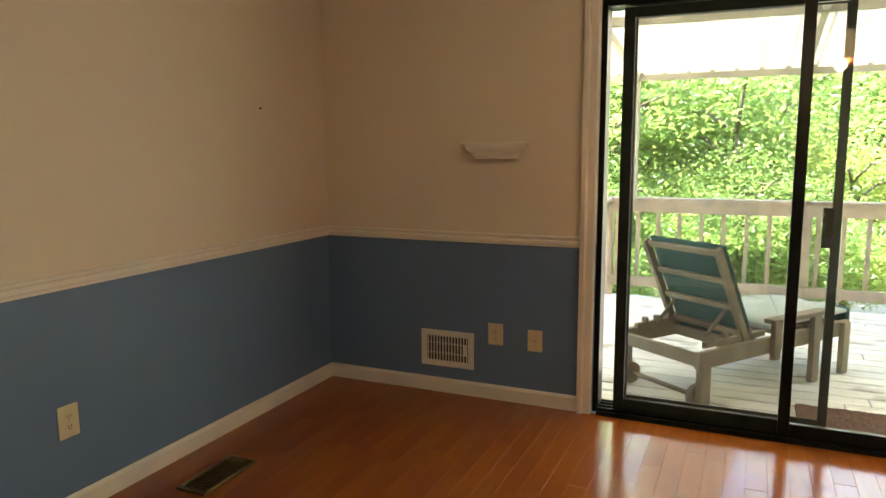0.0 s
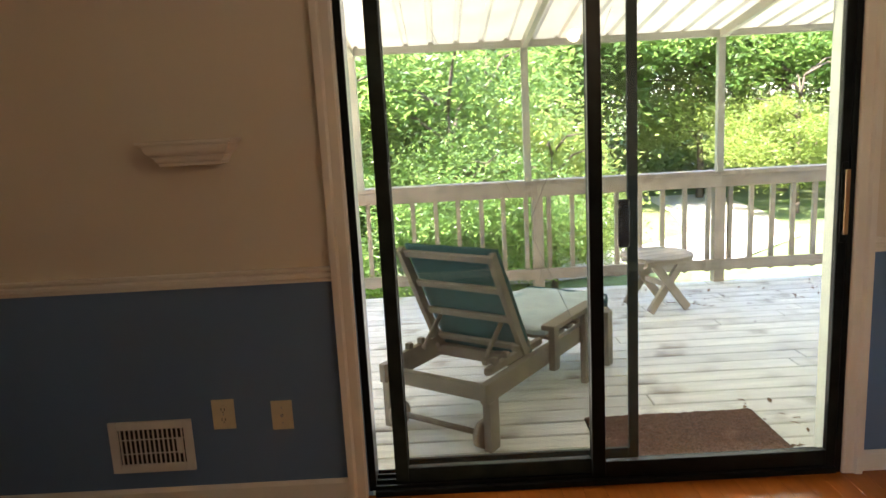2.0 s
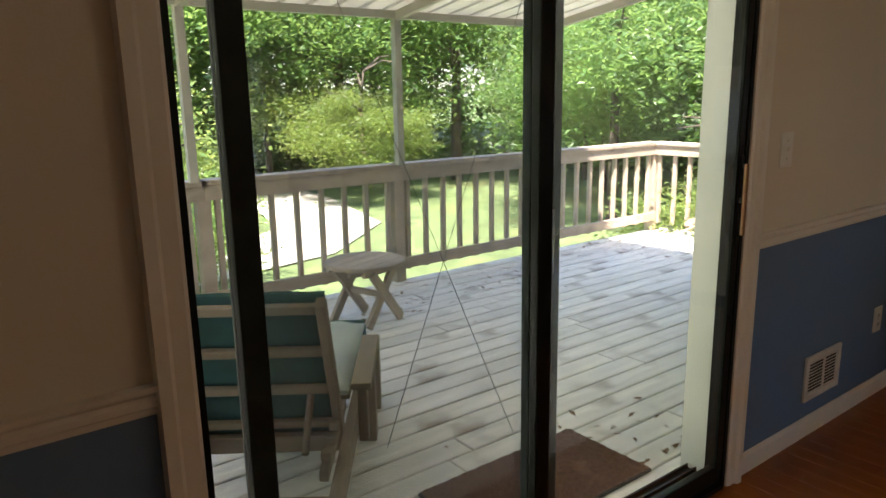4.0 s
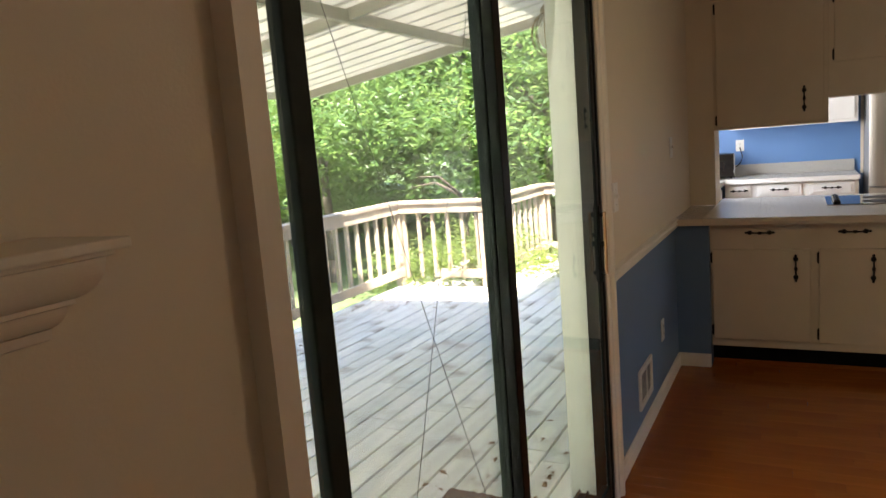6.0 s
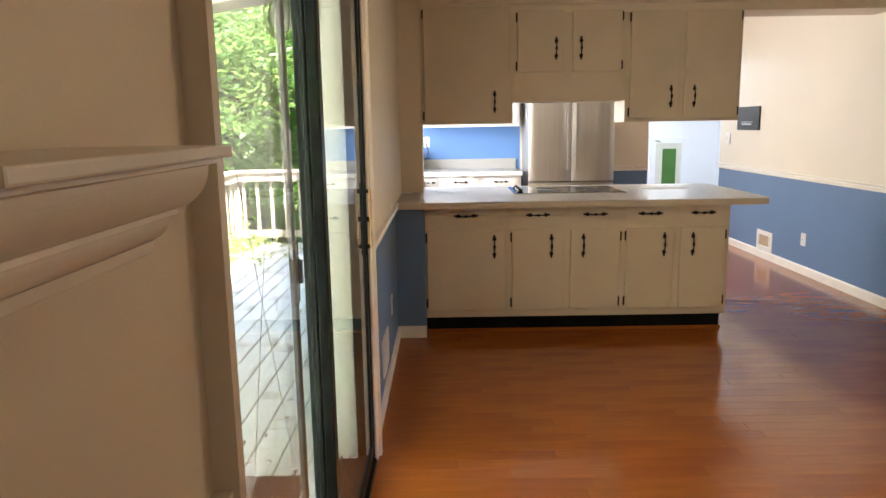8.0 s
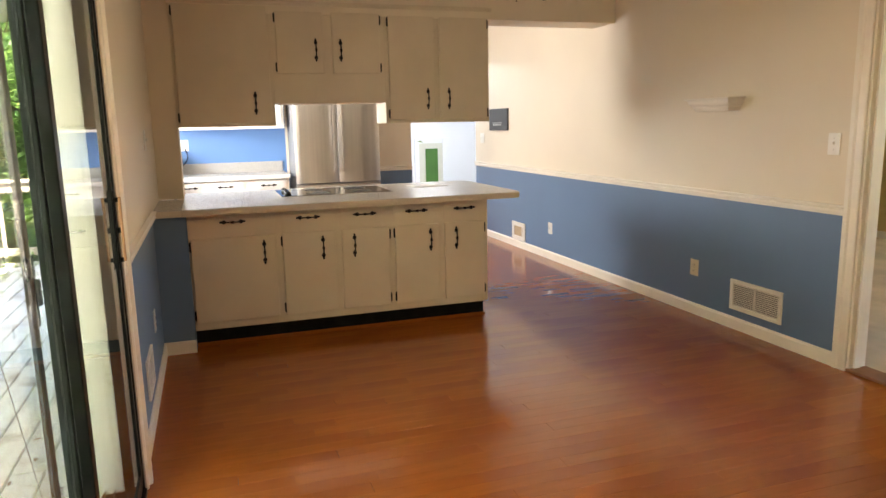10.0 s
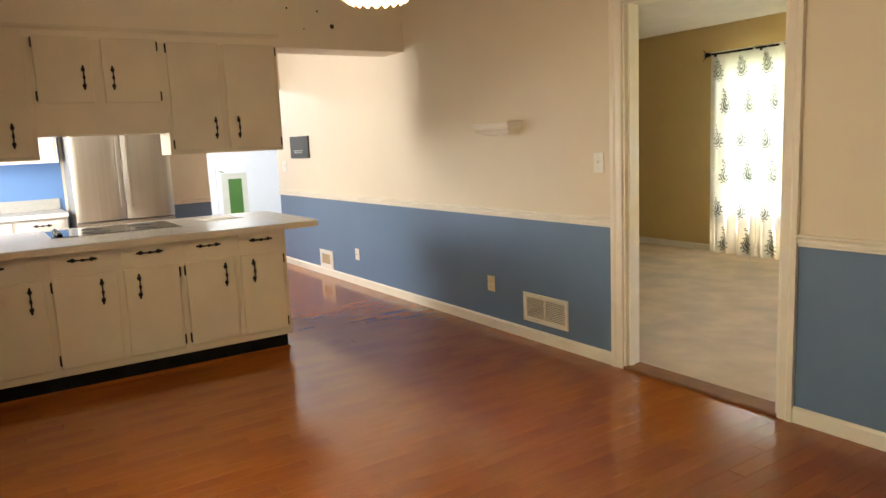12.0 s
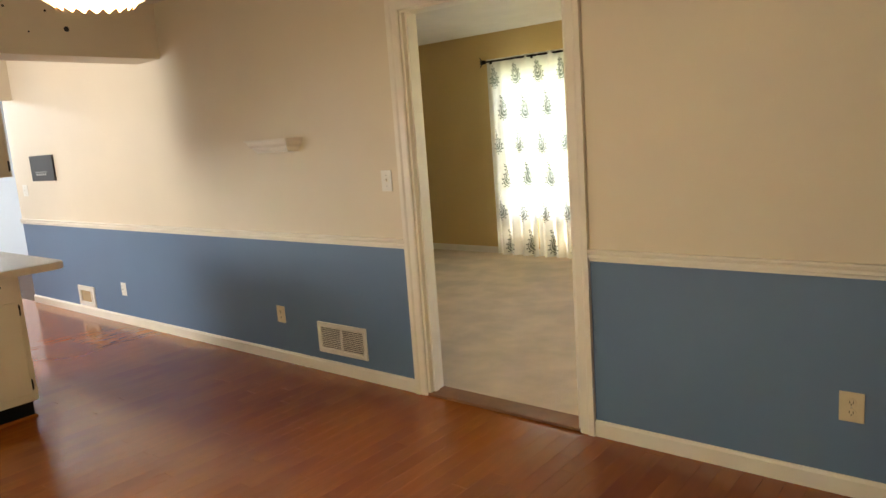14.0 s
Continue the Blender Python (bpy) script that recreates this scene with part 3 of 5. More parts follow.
# ---- wall cabinets over the peninsula ----
UX = 5.845
upper = [(-0.16, -0.835, 1.41, [(-0.185, -0.81, 1.43, 2.235, "L", -0.70, 1.55)]),
         (-0.835, -1.655, 1.565, [(-0.865, -1.20, 1.775, 2.205, "L", -1.145, 1.92), (-1.265, -1.62, 1.775, 2.205, "R", -1.325, 1.92)]),
         (-1.655, -2.495, 1.41, [(-1.685, -2.045, 1.435, 2.195, "L", -1.985, 1.57), (-2.085, -2.475, 1.435, 2.195, "R", -2.155, 1.57)])]
for y0, y1, z0, doors in upper:
    c = thing("wall_cabinet", pose(0, 0, 0), "cream painted wall cabinet with black iron pulls" if len(doors) > 1 else "wide cream painted wall cabinet with one door", "cabinet", "wall cabinets over the peninsula")
    b = B()
    box(b, UX, UX + 0.31, y1, y0, z0, 2.24, 0.002)
    part("body", b, M_CAB, c)
    for d0, d1, a0, a1, hs, hy, hz in doors:
        d = slab_door(c, "door", UX, d0, d1, a0, a1, M_CAB)
        iron_handle(d, pose(UX - 0.019, hy, hz + 0.02) @ HFACE)
        for z in (a0 + 0.045, a1 - 0.045):
            hinge(d, UX - 0.012, d0 + 0.003 if hs == "L" else d1 - 0.003, z)
b = B()
run(b, [(0, 0), (0.02, 0), (0.034, 0.018), (0.034, 0.03), (0, 0.03)], (UX - 0.002, -0.16, 2.241), (UX - 0.002, -2.51, 2.241))
structure("cabinet_cornice", b, M_CAB, "cream cornice strip above the wall cabinets", "trim")

# ---- kitchen beyond ----
for y0, y1 in ((-0.28, -0.02), (-0.72, -0.28), (-1.15, -0.72)):
    c = thing("kitchen_drawer_cabinet", pose(0, 0, 0), "white painted kitchen base cabinet with drawers", "cabinet", "kitchen base cabinets")
    b = B()
    box(b, 8.16, 8.74, y0, y1, 0.09, 0.868)
    part("body", b, M_WCAB, c)
    for z0, z1 in ((0.74, 0.85), (0.16, 0.71)):
        d = B()
        box(d, 8.145, 8.16, y0 + 0.03, y1 - 0.03, z0, z1, 0.006)
        box(d, 8.138, 8.145, y0 + 0.06, y1 - 0.06, z0 + 0.022, z1 - 0.022, 0.004)
        d = part("drawer_front" if z0 > 0.7 else "door", d, M_WCAB, c)
        iron_handle(d, pose(8.138, (y0 + y1) / 2, z1 - 0.05) @ HFACE @ pose(0, 0, 0, 0, 90, 0))
    b = B()
    box(b, 8.2, 8.74, y0, y1, 0.0, 0.09)
    part("plinth", b, M_BLKPL, c)
c = thing("sink_cabinet", pose(0, 0, 0), "white painted base cabinet under the kitchen window", "cabinet", "kitchen base cabinets")
b = B()
box(b, 6.75, 8.16, 0.02, 0.61, 0.09, 0.868)
part("body", b, M_WCAB, c)
for k in range(3):
    d = B()
    box(d, 6.78 + k * 0.46, 7.20 + k * 0.46, 0.004, 0.02, 0.16, 0.82, 0.005)
    d = part("door", d, M_WCAB, c)
    iron_handle(d, pose(6.85 + k * 0.46, 0.003, 0.7, 0, 0, 180))
b = B()
box(b, 6.8, 8.16, 0.07, 0.61, 0, 0.09)
part("plinth", b, M_BLKPL, c)
kt = thing("kitchen_worktop", pose(0, 0, 0.87), "grey laminate L-shaped kitchen worktop with backsplash", "worktop")
slab("top_surface", [(6.72, -0.02), (8.12, -0.02), (8.12, -1.16), (8.745, -1.16), (8.745, 0.615), (6.72, 0.615)], 0, 0.04, 0.004, M_COUNTER, kt)
b = B()
box(b, 8.112, 8.12, -1.16, -0.025, -0.002, 0.038)
part("edge_band", b, M_WCAB, kt, "white edge band")
b = B()
box(b, 8.728, 8.748, -1.15, 0.61, 0.04, 0.15, 0.003)
part("backsplash", b, M_COUNTER, kt)


def bowed(y0, y1, z0, z1, thick, bulge, n=14):
    """A door front that faces -x, bowed out across its width, its side edges rounded."""
    bm = B()
    front, rim = [], []
    for i in range(n + 1):
        u = i / n
        x = -bulge * (1 - (2 * u - 1) ** 2) + 0.012 * max(0, abs(2 * u - 1) - 0.93) / 0.07
        y = y0 + (y1 - y0) * u
        front.append([bm.verts.new((x, y, z)) for z in (z0, z1)])
        rim.append([bm.verts.new(c) for c in ((x, y, z0), (x, y, z1), (thick, y, z1), (thick, y, z0))])
    for p, q in zip(front, front[1:]):
        bm.faces.new((p[0], p[1], q[1], q[0])).smooth = True
    for p, q in zip(rim, rim[1:]):
        for k in (1, 2, 3):
            bm.faces.new((p[k], p[(k + 1) % 4], q[(k + 1) % 4], q[k]))
    bm.faces.new(rim[0])
    bm.faces.new(rim[-1][::-1])
    return bm


fr = thing("refrigerator", pose(8.1, -1.68, 0), "stainless steel french-door refrigerator with bottom freezer", "refrigerator")
b = B()
box(b, 0.06, 0.64, -0.455, 0.455, 0.03, 1.76, 0.006)
part("body", b, M_STEELS, fr)
for nm, y0, y1, z0, z1 in (("door", 0.003, 0.455, 0.80, 1.775), ("door", -0.455, -0.003, 0.80, 1.775), ("freezer_drawer", -0.455, 0.455, 0.06, 0.785)):
    d = part(nm, bowed(y0, y1, z0, z1, 0.058, 0.016), M_STEEL, fr)
    b = B()
    if nm == "door":
        s = 0.045 if y0 > 0 else -0.045
        box(b, -0.06, -0.035, s - 0.014, s + 0.014, 0.92, 1.66, 0.008)
        for z in (0.95, 1.63):
            box(b, -0.036, 0.002, s - 0.010, s + 0.010, z - 0.015, z + 0.015, 0.003)
    else:
        box(b, -0.06, -0.035, -0.38, 0.38, 0.69, 0.715, 0.008), box(b, -0.036, 0.002, -0.34, -0.31, 0.69, 0.715), box(b, -0.036, 0.002, 0.31, 0.34, 0.69, 0.715)
    part("handle", b, M_STEEL, d)
b = B()
box(b, 0.08, 0.6, -0.43, 0.43, 0, 0.03)
part("feet_grille", b, M_BLKPL, fr)
for y0, y1, z0 in ((-1.16, -0.72, 1.385), (-2.2, -1.2, 1.82), (-0.72, -0.05, 1.385)):
    c = thing("kitchen_wall_cabinet", pose(0, 0, 0), "white painted kitchen wall cabinet with dark pull", "cabinet", "kitchen wall cabinets")
    b = B()
    box(b, 8.42, 8.745, y0, y1, z0, 2.3, 0.002)
    part("body", b, M_WCAB, c)
    d = slab_door(c, "door", 8.42, y1 - 0.03, y0 + 0.03, z0 + 0.03, 2.26, M_WCAB)
    iron_handle(d, pose(8.404, y1 - 0.06, z0 + 0.12) @ HFACE)
mw = thing("microwave", pose(8.45, 0.08, 0.911, 0, 0, 20), "small black microwave oven on the kitchen worktop", "microwave")
b = B()
box(b, -0.16, 0.16, -0.13, 0.13, 0.012, 0.25, 0.008)
part("body", b, M_BLKPL, mw)
b = B()
box(b, -0.172, -0.16, -0.12, 0.125, 0.02, 0.243, 0.004)
part("door", b, M_BGLASS, mw, "dark glass door")
b = B()
box(b, -0.171, -0.161, -0.129, -0.121, 0.02, 0.243, 0.002)
part("control_panel", b, M_STEELS, mw)
for sx in (-0.13, 0.13):
    for sy in (-0.1, 0.1):
        b = B()
        cyl(b, (sx, sy, 0), (sx, sy, 0.013), 0.012)
        part("foot", b, M_BLKPL, mw)
kw = thing("window_1", pose(0, 0, 0), "white framed kitchen window over the counter", "window", kind="structure")
b = B()
for x0, x1, z0, z1 in ((6.6, 6.66, 1.05, 2.05), (7.94, 8.0, 1.05, 2.05), (6.66, 7.94, 1.05, 1.1), (6.66, 7.94, 2.0, 2.05), (6.66, 7.94, 1.53, 1.57)):
    box(b, x0, x1, 0.66, 0.72, z0, z1, 0.004)
part("window_frame", b, M_WCAB, kw)
b = B()
box(b, 6.66, 7.94, 0.685, 0.691, 1.1, 2.0)
room_glass(part("pane", b, M_GLASS, kw), -1)
# hall: white door frame with a green door behind
hd = thing("door_2", pose(0, 0, 0), "green door with white frame at the end of the hall", "door", kind="structure")
b = B()
box(b, 12.04, 12.078, -3.76, -3.68, 0, 1.16, 0.004), box(b, 12.04, 12.078, -4.26, -4.18, 0, 1.16, 0.004), box(b, 12.04, 12.078, -4.18, -3.76, 1.07, 1.16, 0.004)
part("door_frame", b, M_HALL, hd, "white painted frame")
b = B()
box(b, 12.05, 12.07, -4.18, -3.76, 0.01, 1.07, 0.003)
part("door_leaf", b, M_SIDING, hd)
b = B()
box(b, 12.038, 12.05, -4.09, -3.87, 0.1, 0.98, 0.003)
part("green_panel", b, M_GREEN, hd, "green painted inset panel")

# ---- small wall fixtures ----


def plate(kind, m, w, h, material, label, category):
    """A wall plate in the plane x-z that faces -y."""
    t = thing(kind, m, label, category)
    b = B()
    box(b, -w / 2, w / 2, -0.006, 0, -h / 2, h / 2, 0.0028)
    part("cover", b, material, t)
    if kind == "wall_outlet":
        for z in (-0.02, 0.02):
            b = B()
            turned(b, [(0.0165, 0), (0.0165, 0.0025), (0.015, 0.003)], 16, pose(0, -0.0055, z * h / 0.115, 90))
            s = part("socket", b, material, t)
            b = B()
            # raised near-black bits put the slot holes' shade into colour
            box(b, -0.0075, -0.005, -0.0095, -0.0085, z - 0.004, z + 0.006), box(b, 0.005, 0.0075, -0.0095, -0.0085, z - 0.004, z + 0.006), box(b, -0.002, 0.002, -0.0095, -0.0085, z - 0.011, z - 0.007)
            part("slot_shade", b, M_SLOT, s)
    elif kind == "light_switch":
        b = B()
        box(b, -0.005, 0.005, -0.018, -0.005, -0.004, 0.012, 0.002)
        part("toggle", b, material, t)
    else:
        b = B()
        cyl(b, (0, -0.006, 0), (0, -0.014, 0), 0.006)
        part("jack", b, M_STEEL, t)
    for z in (0,) if kind == "wall_outlet" else (-h * 0.26, h * 0.26):
        b = B()
        cyl(b, (0, -0.006, z), (0, -0.0075, z), 0.003, seg=8)
        part("screw", b, M_STEEL, t)
    return t


N, S_, W_, E_ = 0, 180, -90, 90   # turn of a plate on the north, south, west wall
plate("wall_outlet", pose(1.05, 0, 0.365), 0.085, 0.118, M_PLATE, "ivory plastic wall outlet on blue wall beside the vent", "outlet")
plate("cable_plate", pose(1.27, 0, 0.35), 0.08, 0.115, M_PLATE, "ivory cable wall plate on blue wall", "wall plate")
plate("wall_outlet", pose(0, -1.77, 0.365, 0, 0, 90), 0.085, 0.125, M_PLATE, "ivory plastic wall outlet on blue side wall", "outlet")
plate("wall_outlet", pose(4.705, YS, 0.34, 0, 0, 180), 0.085, 0.118, M_PLATE, "ivory plastic wall outlet on long blue wall", "outlet")
plate("wall_outlet", pose(1.265, YS, 0.36, 0, 0, 180), 0.085, 0.118, M_PLATE, "ivory plastic wall outlet beside the doorway", "outlet")
plate("cable_plate", pose(6.955, YS, 0.32, 0, 0, 180), 0.085, 0.118, M_WPLATE, "white wall plate beside the small vent", "wall plate")
plate("light_switch", pose(3.59, YS, 1.245, 0, 0, 180), 0.08, 0.12, M_WPLATE, "white light switch beside the doorway", "light switch")
plate("light_switch", pose(8.80, YS, 1.21, 0, 0, 180), 0.12, 0.12, M_WPLATE, "ivory light switch by the long wall's end", "light switch")
plate("wall_outlet", pose(4.61, 0, 0.37), 0.08, 0.118, M_WPLATE, "white wall outlet on blue wall", "outlet")
plate("light_switch", pose(5.08, 0, 1.34), 0.08, 0.12, M_WPLATE, "white light switch above the chair rail", "light switch")
plate("light_switch", pose(3.65, 0, 1.19), 0.08, 0.12, M_WPLATE, "white light switch beside the patio door", "light switch")
plate("wall_outlet", pose(8.75, -0.12, 1.22, 0, 0, -90), 0.08, 0.118, M_WPLATE, "white outlet with a black cord on blue wall", "outlet")
cu = bpy.data.curves.new("power_cord", "CURVE")
cu.dimensions, cu.bevel_depth = "3D", 0.005
sp = cu.splines.new("BEZIER")
sp.bezier_points.add(2)
for p, co in zip(sp.bezier_points, ((8.735, -0.12, 1.2), (8.71, -0.14, 1.08), (8.6, -0.02, 0.96))):
    p.co, p.handle_left_type, p.handle_right_type = co, "AUTO", "AUTO"
cu.materials.append(M_BLKPL)
tagged(new("power_cord", cu), "black power cord from outlet to microwave", "cord")


def grille(name, m, w, h, border, slats, upright, material, label, deep=M_SLOT):
    """A framed vent in the plane x-z that faces -y."""
    t = thing(name, m, label, "vent")
    b = B()
    for x0, x1, z0, z1 in ((-w / 2, -w / 2 + border, -h / 2, h / 2), (w / 2 - border, w / 2, -h / 2, h / 2), (-w / 2 + border, w / 2 - border, -h / 2, -h / 2 + border), (-w / 2 + border, w / 2 - border, h / 2 - border, h / 2)):
        box(b, x0, x1, -0.012, 0, z0, z1, 0.003)
    part("frame", b, material, t)
    # sheet close behind the slats; its near-black default paints the duct's shade
    b = B()
    box(b, -w / 2 + border, w / 2 - border, -0.0015, -0.0005, -h / 2 + border, h / 2 - border)
    part("backing", b, deep, t)
    iw, ih = w - 2 * border, h - 2 * border
    for k in range(slats):
        b = B()
        u = (k + 0.5) / slats - 0.5
        if upright:
            box(b, -0.0022, 0.0022, -0.010, -0.003, -ih / 2, ih / 2)
            s = part("slat", b, material, t, m=pose(u * iw, 0, 0))
        else:
            box(b, -iw / 2, iw / 2, -0.001, 0.001, -0.006, 0.006)
            s = part("slat", b, material, t, m=pose(0, -0.006, u * ih, 35))
    if upright:
        for z in (-ih / 5, ih / 5):
            b = B()
            box(b, -iw / 2, iw / 2, -0.004, -0.002, z - 0.002, z + 0.002)
            part("cross_slat", b, material, t)
        b = B()
        box(b, iw / 2 - 0.03, iw / 2 - 0.01, -0.014, -0.009, -0.03, 0.03, 0.002)
        part("lever", b, material, t)
    else:
        for x in (0.0,) if slats else (iw * 0.42,):
            b = B()
            box(b, x - 0.008, x + 0.008, -0.0125, -0.009, -ih / 2, ih / 2)
            part("divider", b, material, t)
    return t


grille("wall_vent", pose(0.767, 0, 0.252), 0.315, 0.205, 0.032, 14, True, M_VENTW, "white metal register vent low on blue wall")
grille("wall_vent", pose(4.10, YS, 0.235, 0, 0, 180), 0.45, 0.205, 0.028, 12, False, M_VENTW, "white metal return-air grille low on blue wall")
grille("wall_vent", pose(7.72, YS, 0.185, 0, 0, 180), 0.34, 0.20, 0.045, 0, False, M_VENTW, "small white vent frame with tan interior, low on blue wall", M_VENTTAN)
grille("wall_vent", pose(4.1, 0, 0.25), 0.30, 0.19, 0.026, 10, False, M_VENTW, "white wall vent low on blue wall beside the patio door")
grille("wall_vent", pose(6.85, -7.6, 0.21, 0, 0, 180), 0.2, 0.2, 0.02, 8, False, M_VENTW, "small wall vent low on tan wall")
grille("floor_vent", pose(0.285, -1.315, 0.0, -90, 0, 90), 0.33, 0.145, 0.014, 16, True, M_BRASS, "tarnished brass floor register in wood floor")


def ledge(m, w, label):
    """A small crown-moulding shelf against a wall at its +y side; the top is at z 0."""
    t = thing("wall_shelf", m, label, "shelf", "crown moulding shelves")
    # depth at each height: board, bead, large cove, fillet, small cove, foot
    rows = [(0.0, 0.130), (-0.004, 0.130), (-0.006, 0.124)]
    rows += [(-0.006 - 0.034 * math.sin(radians(a)), 0.124 - 0.024 * (1 - math.cos(radians(a)))) for a in range(6, 91, 6)]
    rows += [(-0.040, 0.103), (-0.044, 0.104), (-0.046, 0.098)]
    rows += [(-0.046 - 0.018 * math.sin(radians(a)), 0.098 - 0.014 * (1 - math.cos(radians(a)))) for a in range(10, 91, 10)]
    rows += [(-0.064, 0.088), (-0.073, 0.087), (-0.075, 0.083)]
    b = B()
    loops = []
    for z, d in rows:
        k = 0.140 - d
        loops.append([b.verts.new(c) for c in ((-w / 2 + k, 0, z), (-w / 2 + k, -d, z), (w / 2 - k, -d, z), (w / 2 - k, 0, z))])
    for a, c in zip(loops, loops[1:]):
        for i in range(4):
            b.faces.new((a[i], a[(i + 1) % 4], c[(i + 1) % 4], c[i]))
    b.faces.new(loops[0])
    b.faces.new(loops[-1][::-1])
    part("moulding", b, M_TRIM, t)
    b = B()
    box(b, -w / 2, w / 2, -0.141, 0, 0.0005, 0.0105, 0.002)
    part("top_board", b, M_TRIM, t)
    return t


ledge(pose(1.064, 0, 1.380), 0.320, "white crown-moulding wall shelf beside the patio door")
ledge(pose(4.50, YS, 1.518, 0, 0, 180), 0.43, "white crown-moulding wall shelf on the long wall")
pn = thing("wall_intercom", pose(8.265, YS, 1.43, 0, 0, 180), "dark brown intercom panel on cream wall", "intercom")
b = B()
box(b, -0.27, 0.27, -0.018, 0, -0.125, 0.125, 0.005)
part("cover", b, M_SCREEN, pn)
b = B()
for k in range(5):
    box(b, -0.14 + k * 0.05, -0.11 + k * 0.05, -0.022, -0.018, -0.07, -0.05, 0.002)
box(b, -0.16, 0.12, -0.021, -0.018, -0.04, -0.034)
part("buttons", b, M_STEEL, pn)
th = thing("wall_thermostat", pose(9.35, -2.42, 1.5), "small grey wall phone plate in the hall", "wall plate")
b = B()
box(b, -0.06, 0.06, -0.02, 0, -0.08, 0.08, 0.004)
part("cover", b, M_STEELS, th)
nail = thing("nail", pose(0, -0.59, 1.56), "small dark nail in the cream wall", "nail")
b = B()
cyl(b, (0, 0, 0), (0.012, 0, 0.002), 0.002), cyl(b, (0.012, 0, 0.002), (0.013, 0, 0.002), 0.006)
part("pin", b, M_IRON, nail)
for y, z, r in ((-2.97, 2.36, 0.018), (-2.85, 2.47, 0.008), (-2.73, 2.33, 0.006), (-2.60, 2.48, 0.008)):
    hk = thing("screw_hole", pose(5.83, y, z), "dark screw hole in the cream header", "screw hole")
    b = B()
    turned(b, [(r, 0), (r, 0.003), (r * 0.6, 0.004)], 12, pose(0.001, 0, 0, 0, -90, 0))
    part("plug", b, M_IRON, hk)

# ---- hanging lamp ----
LX, LY, LZ = 2.745, -1.69, 1.895
hl = thing("pendant_lamp", pose(LX, LY, LZ), "lit pendant lamp with scalloped frosted glass shade", "lamp")
b = B()
rows = [(0.106, 0.0), (0.121, 0.012), (0.133, 0.06), (0.127, 0.12), (0.092, 0.17), (0.04, 0.19)]
rings = []
for k, (r, z) in enumerate(rows):
    rings.append([b.verts.new(((r + (0.007 * math.cos(20 * a) if k < 5 else 0)) * math.cos(a), (r + (0.007 * math.cos(20 * a) if k < 5 else 0)) * math.sin(a), z + (0.008 * math.cos(20 * a) if k == 0 else 0))) for a in [2 * math.pi * i / 96 for i in range(96)]])
for a, c in zip(rings, rings[1:]):
    for i in range(96):
        b.faces.new((a[i], a[(i + 1) % 96], c[(i + 1) % 96], c[i])).smooth = True
sh = part("shade", b, M_CRYSTAL, hl, "scalloped frosted glass shade, lit")
b = B()
ball(b, (0, 0, 0.09), 0.035, (1, 1, 1.3))
part("bulb", b, M_BULB, hl)
b = B()
cyl(b, (0, 0, 0.19), (0, 0, H - LZ - 0.02), 0.006)
part("rod", b, M_BRASS, hl)
b = B()
turned(b, [(0.06, H - LZ - 0.03), (0.065, H - LZ - 0.01), (0.065, H - LZ)], 24)
part("ceiling_rose", b, M_BRASS, hl)
lamp("pendant_light", "POINT", pose(LX, LY, LZ - 0.03), 1.2, (1.0, 0.74, 0.46), 0.035)

# ---- living-room window and curtains ----
lw = thing("window_2", pose(0, 0, 0), "tall living-room window behind sheer curtains", "window", kind="structure")
b = B()
for x0, x1, z0, z1 in ((4.25, 4.32, 0.44, 2.15), (5.43, 5.5, 0.44, 2.15), (4.32, 5.43, 0.44, 0.50), (4.32, 5.43, 2.08, 2.15), (4.32, 5.43, 1.2, 1.26), (4.86, 4.89, 0.50, 2.08)):
    box(b, x0, x1, -7.68, -7.62, z0, z1, 0.004)
part("window_frame", b, M_WCAB, lw)
b = B()
box(b, 4.32, 5.43, -7.653, -7.647, 0.50, 2.08)
room_glass(part("pane", b, M_GLASS, lw), 1)
# unseen window, added to house the living-room side fill
lw = thing("window_3", pose(0, 0, 0), "added unseen living-room window around the side fill lamp", "window", kind="structure")
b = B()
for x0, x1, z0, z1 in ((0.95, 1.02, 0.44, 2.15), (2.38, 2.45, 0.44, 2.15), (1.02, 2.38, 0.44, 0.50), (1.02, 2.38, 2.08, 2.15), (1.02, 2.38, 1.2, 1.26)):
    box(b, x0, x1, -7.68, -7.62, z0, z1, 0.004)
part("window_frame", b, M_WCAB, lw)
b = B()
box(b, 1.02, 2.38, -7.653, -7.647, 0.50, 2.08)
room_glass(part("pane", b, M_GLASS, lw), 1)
rod = thing("curtain_rod", pose(0, 0, 0), "dark curtain rod with leaf finial over the window", "curtain rod")
b = B()
cyl(b, (4.10, -7.5, 2.25), (5.63, -7.5, 2.25), 0.011)
part("rod", b, M_IRON, rod)
for s, x in ((1, 5.65), (-1, 4.08)):
    b = B()
    ball(b, (x, -7.5, 2.25), 0.03, (1.4, 0.8, 0.8))
    for k in range(4):
        cyl(b, (x, -7.5, 2.25), (x + s * 0.06, -7.5, 2.25 + (k - 1.5) * 0.04), 0.012, 0.002, 6)
    part("finial", b, M_IRON, rod)
for x in (4.3, 5.0, 5.55):
    b = B()
    box(b, x - 0.01, x + 0.01, -7.6, -7.49, 2.22, 2.25)
    part("bracket", b, M_IRON, rod)


